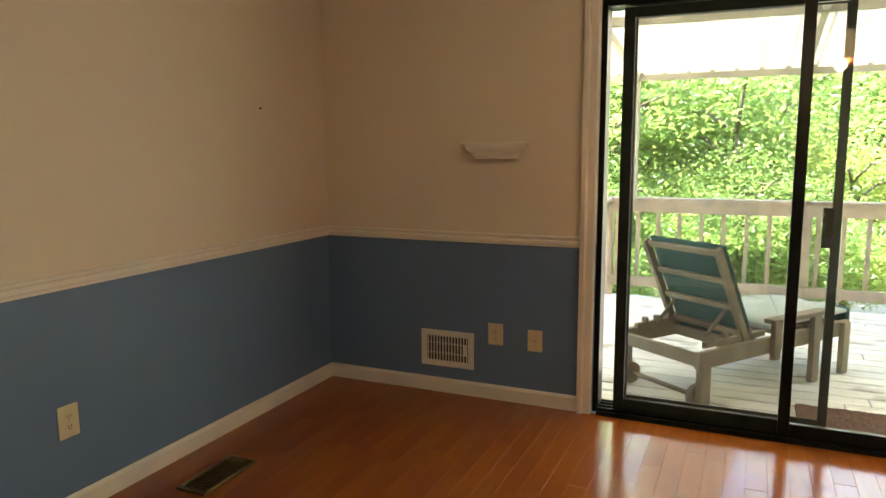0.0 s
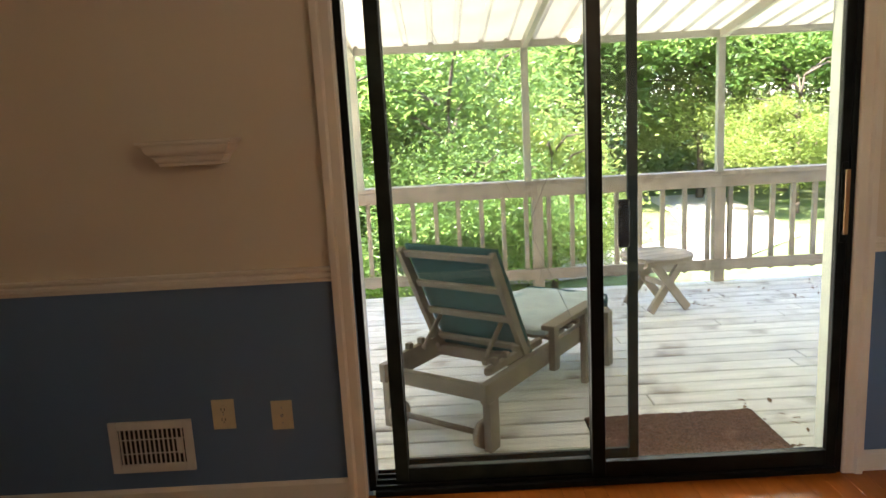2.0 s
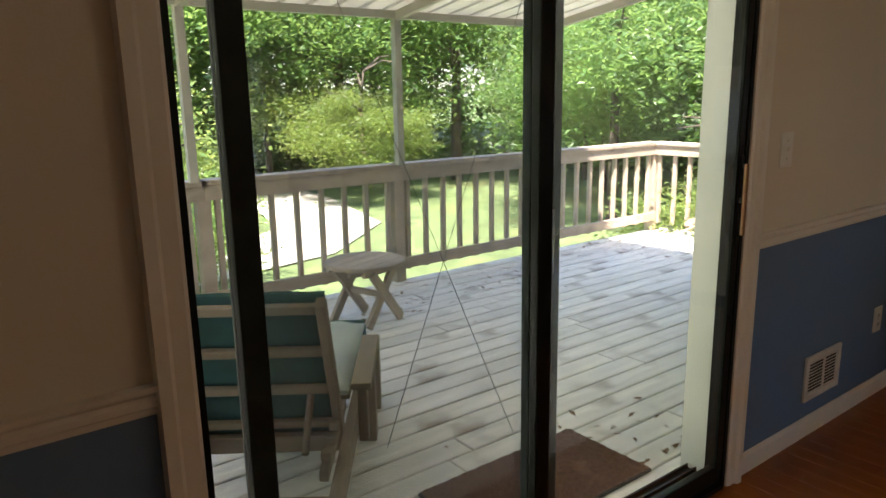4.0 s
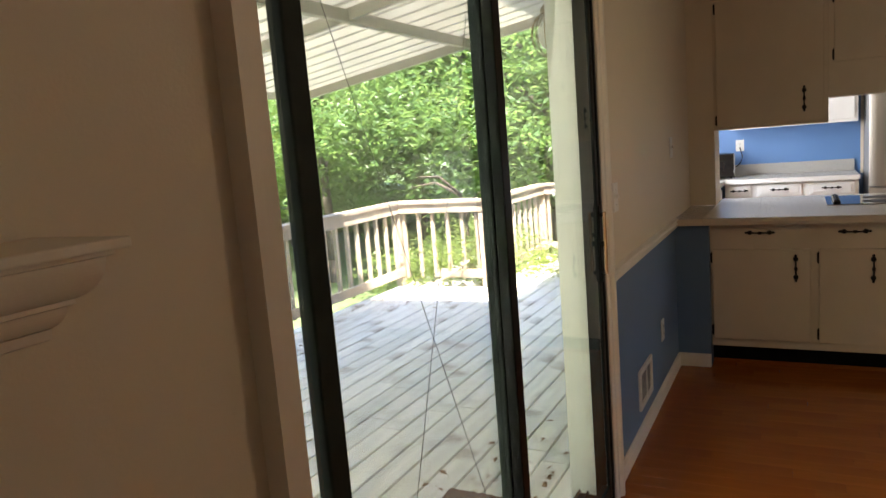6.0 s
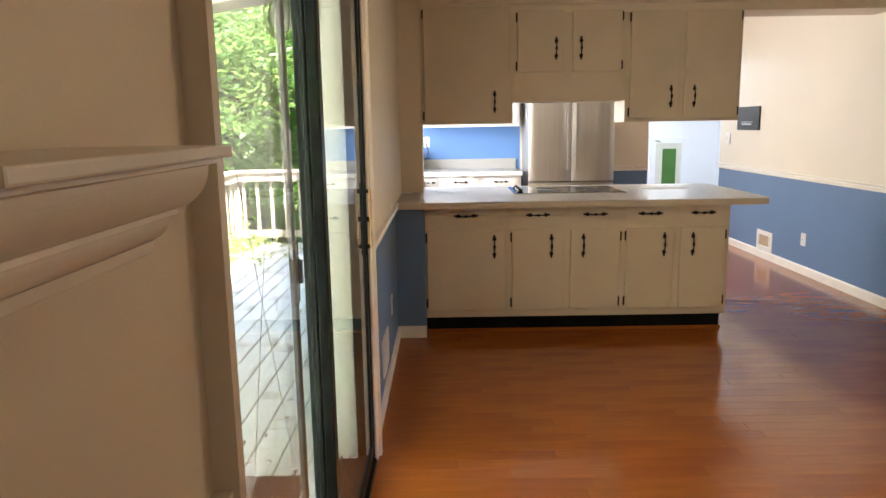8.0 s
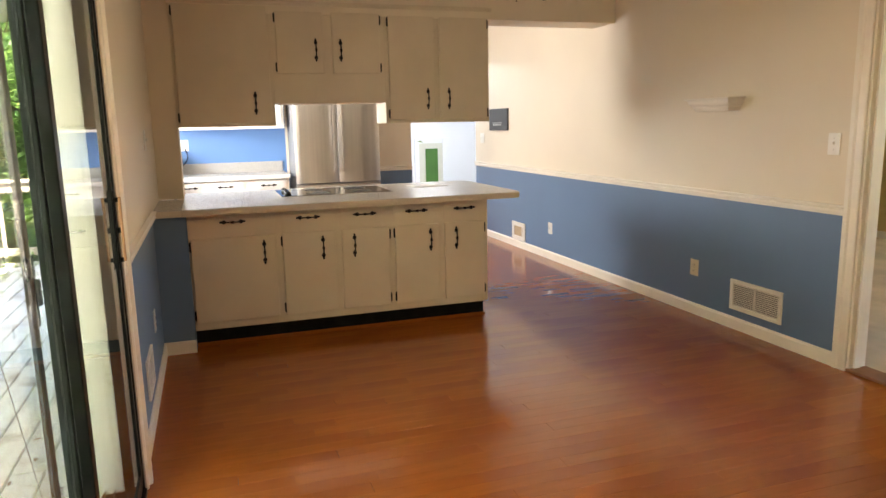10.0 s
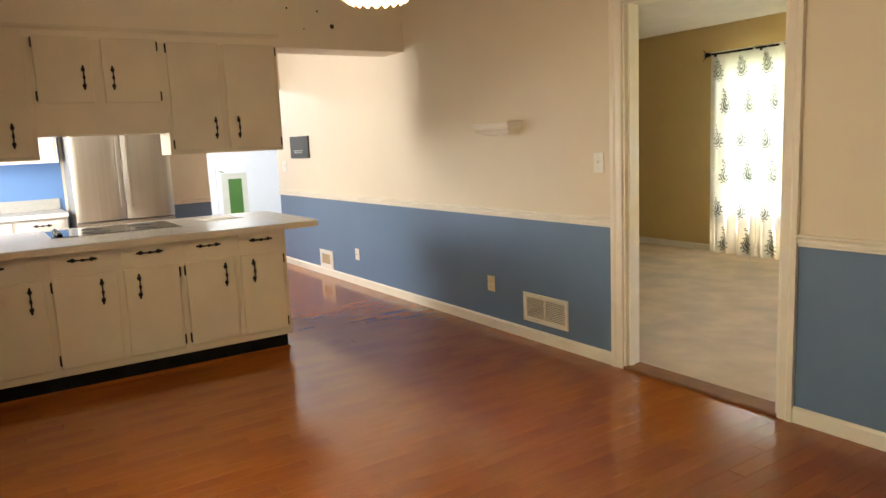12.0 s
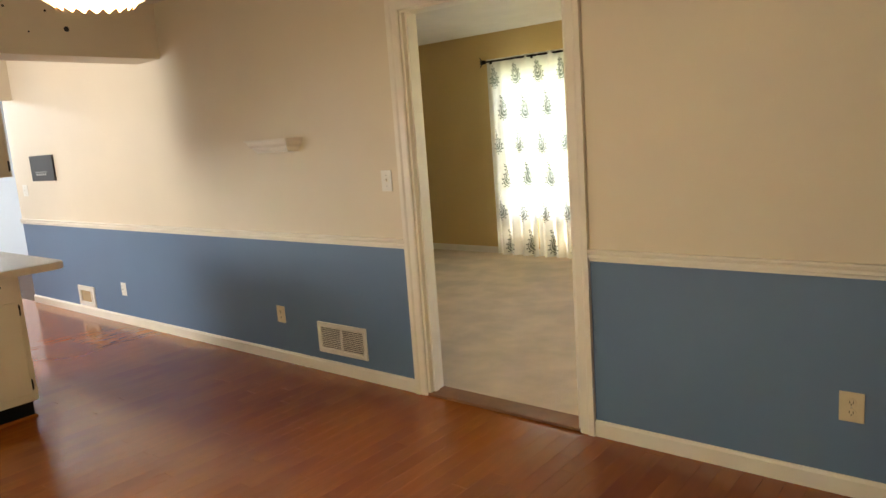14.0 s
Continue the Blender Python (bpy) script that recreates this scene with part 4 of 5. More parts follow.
def curtain(x0, x1, folds):
    t = thing("curtain", pose(0, 0, 0), "sheer white curtain with grey-green paisley print", "curtain", "living-room curtains")
    b = B()
    nx, nz = 60, 24
    grid = []

    def wave(u, z):
        return -7.5 + (0.012 + 0.022 * (1 - z / 2.3)) * math.sin(u * folds * 2 * math.pi) + 0.008 * math.sin(u * 23 + z * 2)
    for j in range(nz + 1):
        z = 0.015 + 2.26 * j / nz
        grid.append([b.verts.new((x0 + (x1 - x0) * i / nx, wave(i / nx, z), z)) for i in range(nx + 1)])
    for j in range(nz):
        for i in range(nx):
            b.faces.new((grid[j][i], grid[j][i + 1], grid[j + 1][i + 1], grid[j + 1][i])).smooth = True
    part("cloth", b, M_CURTAIN, t)
    rnd = random.Random(int(x0 * 100))
    wide = x1 - x0

    def drop(f, a):
        """A teardrop with its tip curled over, f of full size."""
        return f * (0.078 * math.sin(a) * math.sin(a / 2) ** 1.5 + 0.034 * max(0, math.cos(a)) ** 2), f * 0.125 * math.cos(a)

    def at(b, u, z, px, pz, off):
        uu, zz = min(0.99, max(0.01, u + px / wide)), min(2.2, max(0.03, z + pz))
        return b.verts.new((x0 + wide * uu, wave(uu, zz) + off, zz))
    cols = max(2, round(wide / 0.30))
    for r in range(6):
        for c in range(cols):
            u = (c + (0.68 if r % 2 else 0.32)) / cols
            z = 0.16 + r * 0.385 + 0.03 * rnd.random()
            b = B()
            for f0, f1 in ((1.0, 0.88), (0.78, 0.52), (0.42, 0.2)):
                out = [at(b, u, z - 0.012 * (1 - f0), *drop(f0, 2 * math.pi * k / 22), 0.005) for k in range(22)]
                mid = [at(b, u, z - 0.012 * (1 - f0), *drop(f1, 2 * math.pi * k / 22), 0.005) for k in range(22)]
                for k in range(22):
                    b.faces.new((out[k], out[(k + 1) % 22], mid[(k + 1) % 22], mid[k]))
            # scallops round the rim
            for q in range(16):
                px, pz = drop(1.12, 2 * math.pi * (q + 0.5) / 16)
                b.faces.new([at(b, u, z, px + 0.009 * math.cos(k * math.pi / 3), pz + 0.009 * math.sin(k * math.pi / 3), 0.006) for k in range(6)])
            part("motif", b, M_PRINT, t)


curtain(5.025, 5.60, 4)
curtain(4.16, 5.02, 6)

# ---- deck ----
DK = -0.07
RY = 3.38           # railing line
deck = B()
box(deck, -2.5, 9.6, 0.30, 3.42, DK - 0.3, DK - 0.045)
deck = structure("deck", deck, M_SUB, "weathered white-stained wooden deck", "deck")


def railing(name, pts, group, gap=0.0):
    """A deck railing through the corners pts: posts, two rails, a cap and pickets."""
    t = thing(name, pose(0, 0, DK), "weathered tan wooden deck railing with pickets", "railing", group)
    for (x0, y0), (x1, y1) in zip(pts, pts[1:]):
        L_ = math.hypot(x1 - x0, y1 - y0)
        m = pose(x0, y0, 0, 0, 0, math.degrees(math.atan2(y1 - y0, x1 - x0)))
        b = B()
        box(b, -0.02, L_ + 0.02, -0.075, 0.065, 0.92, 0.957, 0.006)
        part("cap_rail", b, M_RAIL, t, m=m)
        b = B()
        box(b, 0, L_, -0.055, -0.02, 0.82, 0.918, 0.004)
        part("top_rail", b, M_RAIL, t, m=m)
        b = B()
        box(b, gap * L_, L_, -0.055, -0.02, 0.11, 0.2, 0.004)
        part("bottom_rail", b, M_RAIL, t, m=m)
        k = max(1, round(L_ / 1.68))
        pk = B()
        box(pk, -0.018, 0.018, -0.018, 0.018, 0.09, 0.918, 0.003)
        finish(pk)
        me = bpy.data.meshes.new("picket")
        pk.to_mesh(me)
        pk.free()
        me.materials.append(M_RAIL)
        po = B()
        box(po, -0.045, 0.045, -0.045, 0.045, -0.3, 0.918, 0.005)
        finish(po)
        mp = bpy.data.meshes.new("post")
        po.to_mesh(mp)
        po.free()
        mp.materials.append(M_RAIL)
        for i in range(k + 1):
            if i == k and (x1, y1) != pts[-1]:
                continue
            ob = new("post", mp)
            ob.parent, ob.matrix_basis = t, m @ pose(L_ * i / k, 0.012, 0)
        n = round(L_ / 0.185)
        for i in range(n):
            u = (i + 0.5) / n * L_
            if min(abs(u - L_ * j / k) for j in range(k + 1)) < 0.06:
                continue
            ob = new("picket", me)
            ob.parent, ob.matrix_basis = t, m @ pose(u, 0.0, 0, 0, random.uniform(-0.5, 0.5), 0)
    return t


railing("deck_railing", [(1.0, RY), (2.72, RY), (4.26, RY), (5.88, RY), (7.56, RY)], "deck railings")
railing("deck_railing", [(7.56, RY), (7.54, 2.30)], "deck railings", 0.42)
railing("deck_railing", [(7.54, 2.30), (9.42, 2.30)], "deck railings")
railing("deck_railing", [(9.42, 2.30), (9.45, 0.9)], "deck railings")
railing("deck_railing", [(1.0, RY), (1.0, 0.3)], "deck railings")

# a loose stick leaning across the gap in the bottom rail
st = thing("fallen_stick", pose(0, 0, DK), "thin weathered stick leaning on the deck railing", "stick")
b = B()
pts = [Vector((7.16, 2.93, 0.012)), Vector((7.30, 2.76, 0.115)), Vector((7.42, 2.60, 0.215)), Vector((7.49, 2.49, 0.30))]
for k, (p, q) in enumerate(zip(pts, pts[1:])):
    cyl(b, p, q, 0.019 - 0.003 * k, 0.016 - 0.003 * k, 8)
part("shaft", b, M_RAIL, st)

# ---- patio roof ----
RZ0, RZ1, RE = 2.46, 2.005, 3.27     # height at the house, at the eave, and the eave line
pr = thing("patio_roof", pose(0, 0, 0), "white corrugated patio roof on slim posts", "patio roof")
b = B()
X0, X1 = -0.6, 5.92
cols = []
x, k = X0, 0
while x < X1 - 0.01:
    cols += [(x, 0), (x + 0.07, 0), (x + 0.082, 0.03), (x + 0.108, 0.03), (x + 0.12, 0)]
    x += 0.20
cols.append((X1, 0))
top = [[b.verts.new((x, y, z + dz + e)) for x, dz in cols] for e in (0, 0.004) for y, z in ((0.16, RZ0), (RE, RZ1))]
for a, c in ((top[0], top[1]), (top[2], top[3])):
    for i in range(len(cols) - 1):
        b.faces.new((a[i], a[i + 1], c[i + 1], c[i]))
part("roof_sheet", b, M_ROOF, pr)


def slope(y):
    return RZ0 + (RZ1 - RZ0) * (y - 0.16) / (RE - 0.16)


b = B()
box(b, X0, X1, RE - 0.05, RE, RZ1 - 0.05, RZ1 + 0.005, 0.004), box(b, X0, X1, RE, RE + 0.012, RZ1 - 0.045, RZ1 + 0.05, 0.003)
part("eave_beam", b, M_ROOFB, pr)
b = B()
box(b, X0, X1, 1.55, 1.6, slope(1.6) - 0.075, slope(1.6) - 0.006, 0.004)
part("purlin", b, M_ROOFB, pr)
for x in (1.26, 2.63, 4.20, 5.84):
    b = B()
    run(b, [(-0.02, -0.07), (0.02, -0.07), (0.02, -0.006), (-0.02, -0.006)], (x, 0.17, RZ0), (x, RE - 0.06, slope(RE - 0.06)))
    part("rafter", b, M_ROOFB, pr)
    b = B()
    box(b, x - 0.028, x + 0.028, RE - 0.06, RE - 0.004, DK + 0.957, RZ1 - 0.05, 0.004)
    part("post", b, M_ROOFB, pr)
b = B()
box(b, 0, 5.2, 0.145, 0.17, RZ0 - 0.12, RZ0 + 0.05)
part("wall_ledger", b, M_ROOFB, pr)

# house walls outside
b = B()
box(b, 6.02, 6.03, 0.167, 0.78, DK - 1.5, 3.0), box(b, 6.02, 8.9, 0.762, 0.78, DK - 1.5, 1.04), box(b, 6.02, 6.59, 0.762, 0.78, 1.04, 3.0), box(b, 8.01, 8.9, 0.762, 0.78, 1.04, 3.0), box(b, 6.59, 8.01, 0.762, 0.78, 2.06, 3.0), box(b, 3.393, 6.02, 0.142, 0.166, DK - 1.5, 3.0), box(b, -2.6, 1.5, 0.142, 0.155, DK - 1.5, 3.0)
box(b, DX1 - 0.008, DX1 - 0.0005, 0.062, 0.1655, DK - 0.3, DZ)
hs = structure("wall_exterior", b, M_SIDING, "pale painted exterior house wall", "wall")
b = B()
box(b, -0.6, 12.8, -8.3, 0.85, 2.75, 2.9)
structure("roof", b, M_ROOFB, "house roof slab over the rooms", "roof")

pl = thing("porch_light", pose(4.75, 0.58, 2.03), "caged glass porch light under the patio roof", "lamp")
b = B()
ball(b, (0, 0, 0.0), 0.075, (1, 1, 1.15), 16)
part("globe", b, mat("frosted porch glass", (0.7, 0.7, 0.62), 0.25, vary=0.05), pl)
b = B()
for k in range(6):
    a0 = math.pi * k / 6
    for i in range(12):
        u, v = math.pi * i / 12 + math.pi / 2, math.pi * (i + 1) / 12 + math.pi / 2
        for sg in (1, -1):
            cyl(b, (sg * 0.11 * math.cos(u) * math.cos(a0), sg * 0.11 * math.cos(u) * math.sin(a0), 0.13 * math.sin(u)), (sg * 0.11 * math.cos(v) * math.cos(a0), sg * 0.11 * math.cos(v) * math.sin(a0), 0.13 * math.sin(v)), 0.0035, seg=5)
part("cage", b, M_BRASS, pl, "thin brass wire cage")
b = B()
turned(b, [(0.05, 0.12), (0.055, 0.14), (0.03, 0.17), (0.012, 0.18), (0.012, 0.33)], 16)
part("stem", b, M_BRASS, pl)

# ---- lounger on the deck ----


def lounger(m):
    """Reclining lounger: local +y runs from the head to the foot end, x across, z from the deck."""
    t = thing("sun_lounger", m, "weathered wooden sun lounger with teal cushion, back raised", "lounger")
    W = 0.29

    def bar(nm, x0, x1, y0, y1, z0, z1, mtx=None, mat_=M_LOUNGE):
        b = B()
        box(b, x0, x1, y0, y1, z0, z1, 0.006)
        return part(nm, b, mat_, t, m=mtx)
    for s in (-1, 1):
        x = s * W
        bar("side_rail", x - 0.018, x + 0.018, 0.0, 1.42, 0.235, 0.33)
        bar("leg", x - 0.02, x + 0.02, 0.02, 0.10, 0.0, 0.235)
        bar("leg", x - 0.018 + s * 0.037, x + 0.018 + s * 0.037, 0.60, 0.66, 0.20, 0.42)
        bar("leg", x - 0.018 + s * 0.037, x + 0.018 + s * 0.037, 0.98, 1.05, 0.0, 0.42)
        bar("leg", x - 0.018 + s * 0.037, x + 0.018 + s * 0.037, 1.30, 1.37, 0.0, 0.33)
        bar("armrest", x - 0.03 + s * 0.03, x + 0.045 + s * 0.03, 0.56, 1.10, 0.422, 0.45)
        b = B()
        cyl(b, (x - 0.018 - s * 0.045, 0.06, 0.065), (x + 0.018 - s * 0.045, 0.06, 0.065), 0.065, seg=20)
        part("wheel", b, M_LOUNGE, t)
        # notched back support
        bar("notched_rail", x - 0.015 - s * 0.04, x + 0.015 - s * 0.04, 0.10, 0.62, 0.33, 0.365)
        for k in range(4):
            bar("notch", x - 0.017 - s * 0.04, x + 0.017 - s * 0.04, 0.16 + k * 0.1, 0.19 + k * 0.1, 0.365, 0.395)
    b = B()
    cyl(b, (-W, 0.06, 0.065), (W, 0.06, 0.065), 0.014)
    part("axle", b, M_LOUNGE, t)
    bar("cross_bar", -W + 0.018, W - 0.018, 0.02, 0.06, 0.24, 0.31)
    bar("cross_bar", -W + 0.018, W - 0.018, 0.44, 0.48, 0.25, 0.31)
    bar("cross_bar", -W + 0.018, W - 0.018, 1.38, 1.42, 0.24, 0.31)
    for k in range(6):
        bar("seat_slat", -W + 0.02, W - 0.02, 0.70 + k * 0.108, 0.77 + k * 0.108, 0.325, 0.345)
    # backrest, hinged at the seat, leaning back over the head end
    # in the backrest's own frame +y runs up the back once turned, mirrored to lean towards the head
    bk = Matrix.Translation((0, 0.50, 0.265)) @ Matrix(((1, 0, 0, 0), (0, -math.cos(radians(63)), math.sin(radians(63)), 0), (0, math.sin(radians(63)), math.cos(radians(63)), 0), (0, 0, 0, 1)))
    for s in (-1, 1):
        bar("back_stile", s * (W - 0.03) - 0.016, s * (W - 0.03) + 0.016, 0, 0.70, -0.045, 0.0, bk)
    for y in (0.10, 0.28, 0.46, 0.645):
        bar("back_slat", -W + 0.046, W - 0.046, y + 0.006, y + 0.042, -0.028, -0.008, bk)
    for s in (-1, 1):
        pr_ = B()
        cyl(pr_, (s * (W - 0.11), 0.36, 0.50), (s * (W - 0.11), 0.20, 0.37), 0.012)
        part("back_prop", pr_, M_LOUNGE, t)

    def pad(nm, w, l, th, mtx, material, label, sag):
        b = B()
        nx, ny = 14, 26
        rnd = random.Random(4)
        for side in (1, -1):
            g = []
            for j in range(ny + 1):
                row = []
                for i in range(nx + 1):
                    u, v = i / nx * 2 - 1, j / ny * 2 - 1
                    edge = (1 - abs(u) ** 6) * (1 - abs(v) ** 8)
                    z = side * th / 2 * (0.25 + 0.75 * edge ** 0.5) + (sag * noise.noise((u * 3, v * 4, side)) if side > 0 else 0)
                    row.append(b.verts.new((u * w / 2, (v + 1) * l / 2, z + th / 2)))
                g.append(row)
            for j in range(ny):
                for i in range(nx):
                    b.faces.new((g[j][i], g[j][i + 1], g[j + 1][i + 1], g[j + 1][i])).smooth = True
            if side == 1:
                g0 = g
        for j in range(ny):
            for i in (0, nx):
                b.faces.new((g0[j][i], g0[j + 1][i], g[j + 1][i], g[j][i]))
        for i in range(nx):
            for j in (0, ny):
                b.faces.new((g0[j][i], g0[j][i + 1], g[j][i + 1], g[j][i]))
        return part(nm, b, material, t, label, m=mtx)
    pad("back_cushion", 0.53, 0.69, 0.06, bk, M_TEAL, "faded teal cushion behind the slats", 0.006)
    pad("seat_cushion", 0.54, 0.80, 0.07, pose(0, 0.64, 0.345), M_PALE, "pale seat cushion with teal patches", 0.014)
    b = B()
    box(b, -0.275, 0.275, 1.425, 1.49, 0.2, 0.40, 0.03)
    part("cushion_end", b, M_TEAL, t, "teal end of the cushion hanging over")
    return t


# head end at the patio door, foot end out towards the rail
hx, hy = 1.815, 0.588
ang = 54.5
lounger(pose(hx, hy, DK, 0, 0, -(90 - ang)))

# ---- round side table ----
tb = thing("side_table", pose(3.50, 2.64, DK, 0, 0, 20), "weathered round wooden side table with crossed legs", "table")
for k in range(5):
    y0, y1 = -0.26 + k * 0.104, -0.26 + k * 0.104 + 0.1
    ou = []
    for i in range(9):
        y = y0 + (y1 - y0) * i / 8
        ou.append((math.sqrt(max(0, 0.262 ** 2 - y * y)) + 0.002, y))
    b = B()
    slab("top_slat", ou + [(-x, y) for x, y in ou[::-1]], 0.40, 0.425, 0.003, M_RAIL, tb)
    b.free()
for s in (-1, 1):
    for d in (-1, 1):
        b = B()
        box(b, -0.03, 0.03, -0.014, 0.014, 0.0, 0.46, 0.004)
        part("leg", b, M_RAIL, tb, m=pose(s * 0.0 - d * 0.17, s * 0.15 + d * 0.015, -0.0) @ pose(0, 0, 0, 0, d * 39, 0) @ pose(0, 0, 0.025))
    b = B()
    box(b, -0.2, 0.2, s * 0.15 - 0.014, s * 0.15 + 0.014, 0.36, 0.40, 0.004)
    part("cleat", b, M_RAIL, tb)
b = B()
box(b, -0.014, 0.014, -0.15, 0.15, 0.19, 0.23, 0.004)
part("stretcher", b, M_RAIL, tb)

# ---- doormat ----
dm = thing("doormat", pose(2.963, 0.502, DK + 0.002, 0, 0, 0), "brown coir doormat with leaf litter on the deck", "doormat")
b = B()
nx, ny = 60, 32
g = [[b.verts.new((-0.405 + 0.81 * i / nx, -0.215 + 0.43 * j / ny, 0.016 + random.uniform(-0.003, 0.004))) for i in range(nx + 1)] for j in range(ny + 1)]
for j in range(ny):
    for i in range(nx):
        b.faces.new((g[j][i], g[j][i + 1], g[j + 1][i + 1], g[j + 1][i]))
part("pile", b, M_MAT, dm)
b = B()
box(b, -0.41, 0.41, -0.22, 0.22, 0.0, 0.012, 0.004)
part("backing", b, M_SLOT, dm)

# ---- ground and planting ----
GZ = -1.35
b = B()
rad = [0, 6, 12, 20, 32, 50, 90, 200, 600]
prev = None
for r in rad:
    ring = [b.verts.new((4 + r * math.cos(2 * math.pi * i / 48), 3 + r * math.sin(2 * math.pi * i / 48), GZ + (0.02 * r if r < 60 else 1.0 + 0.003 * r) * max(0, math.sin(2 * math.pi * i / 48) + 0.3) * (0.3 if r < 25 else 0.8))) for i in range(48)] if r else [b.verts.new((4, 3, GZ))]
    if prev:
        for i in range(48):
            b.faces.new((prev[0], ring[i], ring[(i + 1) % 48]) if len(prev) == 1 else (prev[i], ring[i], ring[(i + 1) % 48], prev[(i + 1) % 48]))
    prev = ring
structure("ground", b, M_GRASS, "green lawn sloping up to the woods", "lawn")
b = B()
pth = [(9.2, 19), (9.0, 15.5), (8.2, 12), (6.5, 10.5), (3.5, 9.8), (-4, 9.5)]
lft, rgt = [], []
for i, (x, y) in enumerate(pth):
    x2, y2 = pth[min(i + 1, len(pth) - 1)]
    x1, y1 = pth[max(i - 1, 0)]
    d = Vector((x2 - x1, y2 - y1, 0)).normalized()
    o = Vector((-d.y, d.x, 0)) * 1.1
    r = math.hypot(x - 4, y - 3)
    z = GZ + 0.02 * r * max(0, (y - 3) / max(r, 0.1) + 0.3) * (0.3 if r < 25 else 0.8) + 0.025
    lft.append(b.verts.new(Vector((x, y, z)) + o))
    rgt.append(b.verts.new(Vector((x, y, z)) - o))
for i in range(len(pth) - 1):
    b.faces.new((lft[i], lft[i + 1], rgt[i + 1], rgt[i]))
structure("path", b, M_GRAVEL, "pale gravel drive across the lawn", "path")


def crown_mesh(seed, n, size, leaf, flat=0.75):
    """A crown of n leaves in clumps, with an uneven outline and gaps."""
    rnd = random.Random(seed)
    verts, faces = [], []
    clumps = []
    for k in range(max(16, n // 330)):
        a, e = rnd.uniform(0, 2 * math.pi), math.asin(rnd.uniform(-0.75, 1))
        rr = size * (0.45 + 0.55 * rnd.random() ** 0.5)
        clumps.append((Vector((rr * math.cos(a) * math.cos(e), rr * math.sin(a) * math.cos(e), rr * math.sin(e) * flat)), size * rnd.uniform(0.13, 0.34)))
    for k in range(n):
        c, cr = clumps[rnd.randrange(len(clumps))]
        p = c + Vector((rnd.gauss(0, 1), rnd.gauss(0, 1), rnd.gauss(0, 0.45))) * cr * 0.75
        s = leaf * rnd.uniform(0.6, 1.35)
        q = Euler((rnd.uniform(-0.9, 0.9), rnd.uniform(-0.9, 0.9), rnd.uniform(0, 6.28))).to_matrix()
        i = len(verts)
        for co in ((0, -s, 0), (s * 0.42, -s * 0.1, s * 0.08), (0, s, -s * 0.12), (-s * 0.42, -s * 0.1, s * 0.08)):
            verts.append(p + q @ Vector(co))
        faces.append((i, i + 1, i + 2, i + 3))
    me = bpy.data.meshes.new("crown")
    me.from_pydata(verts, [], faces)
    return me


def trunk_mesh(seed, h, r, size):
    rnd = random.Random(seed)
    b = B()
    p = Vector((0, 0, -0.3))
    d = Vector((0, 0, 1))
    steps = 7
    for k in range(steps):
        q = p + d * (h + 0.3) / steps
        cyl(b, p, q + d * 0.02, r * (1 - 0.11 * k), r * (1 - 0.11 * (k + 1)), 10)
        if k >= 2:
            for j in range(2):
                a = rnd.uniform(0, 6.28)
                e = q + Vector((math.cos(a), math.sin(a), rnd.uniform(0.2, 0.7))) * size * rnd.uniform(0.5, 0.85)
                mid = (q + e) / 2 + Vector((0, 0, 0.1 * size))
                cyl(b, q, mid, r * 0.4, r * 0.25, 6), cyl(b, mid, e, r * 0.25, r * 0.07, 6)
        p = q
        d = (d + Vector((rnd.uniform(-0.1, 0.1), rnd.uniform(-0.1, 0.1), 0))).normalized()
    finish(b)
    me = bpy.data.meshes.new("trunk")
    b.to_mesh(me)
    b.free()
    me.materials.append(M_BARK)
    return me


def tree(seed, h, size, n, leaf, material, label, low=0.0):
    t = thing("tree", pose(0, 0, 0), label, "tree", "trees round the deck")
    tr = new("trunk", trunk_mesh(seed, h, 0.035 * h * 0.6 + 0.03, size))
    tr.parent = t
    me = crown_mesh(seed, n, size, leaf)
    me.materials.append(material)
    cr = new("crown", me)
    cr.parent, cr.location = t, (0, 0, h * (0.8 - low))
    return t


T1 = tree(11, 5.2, 2.5, 25000, 0.062, M_LEAF, "leafy green broadleaf tree beyond the deck railing", 0.25)
T2 = tree(12, 4.4, 2.2, 21000, 0.062, M_LEAF2, "yellow-green young tree beyond the deck railing", 0.3)
T3 = tree(13, 9.0, 3.8, 17000, 0.16, M_LEAF3, "tall dark green woodland tree behind the lawn", 0.15)
T4 = tree(14, 8.0, 3.4, 15000, 0.15, M_LEAF, "tall green woodland tree behind the lawn", 0.2)


def gz(x, y):
    r = math.hypot(x - 4, y - 3)
    s = (y - 3) / max(r, 0.1)
    return GZ + (0.02 * r) * max(0, s + 0.3) * (0.3 if r < 25 else 0.8)


def plant(src, x, y, s, first=[]):
    m = pose(x, y, gz(x, y), 0, 0, random.uniform(0, 360))
    key = src.name
    if key not in first:
        first.append(key)
        src.matrix_basis = m
        ob = src
    else:
        ob = copy_thing(src, m)
    ob.scale = (s, s, s)


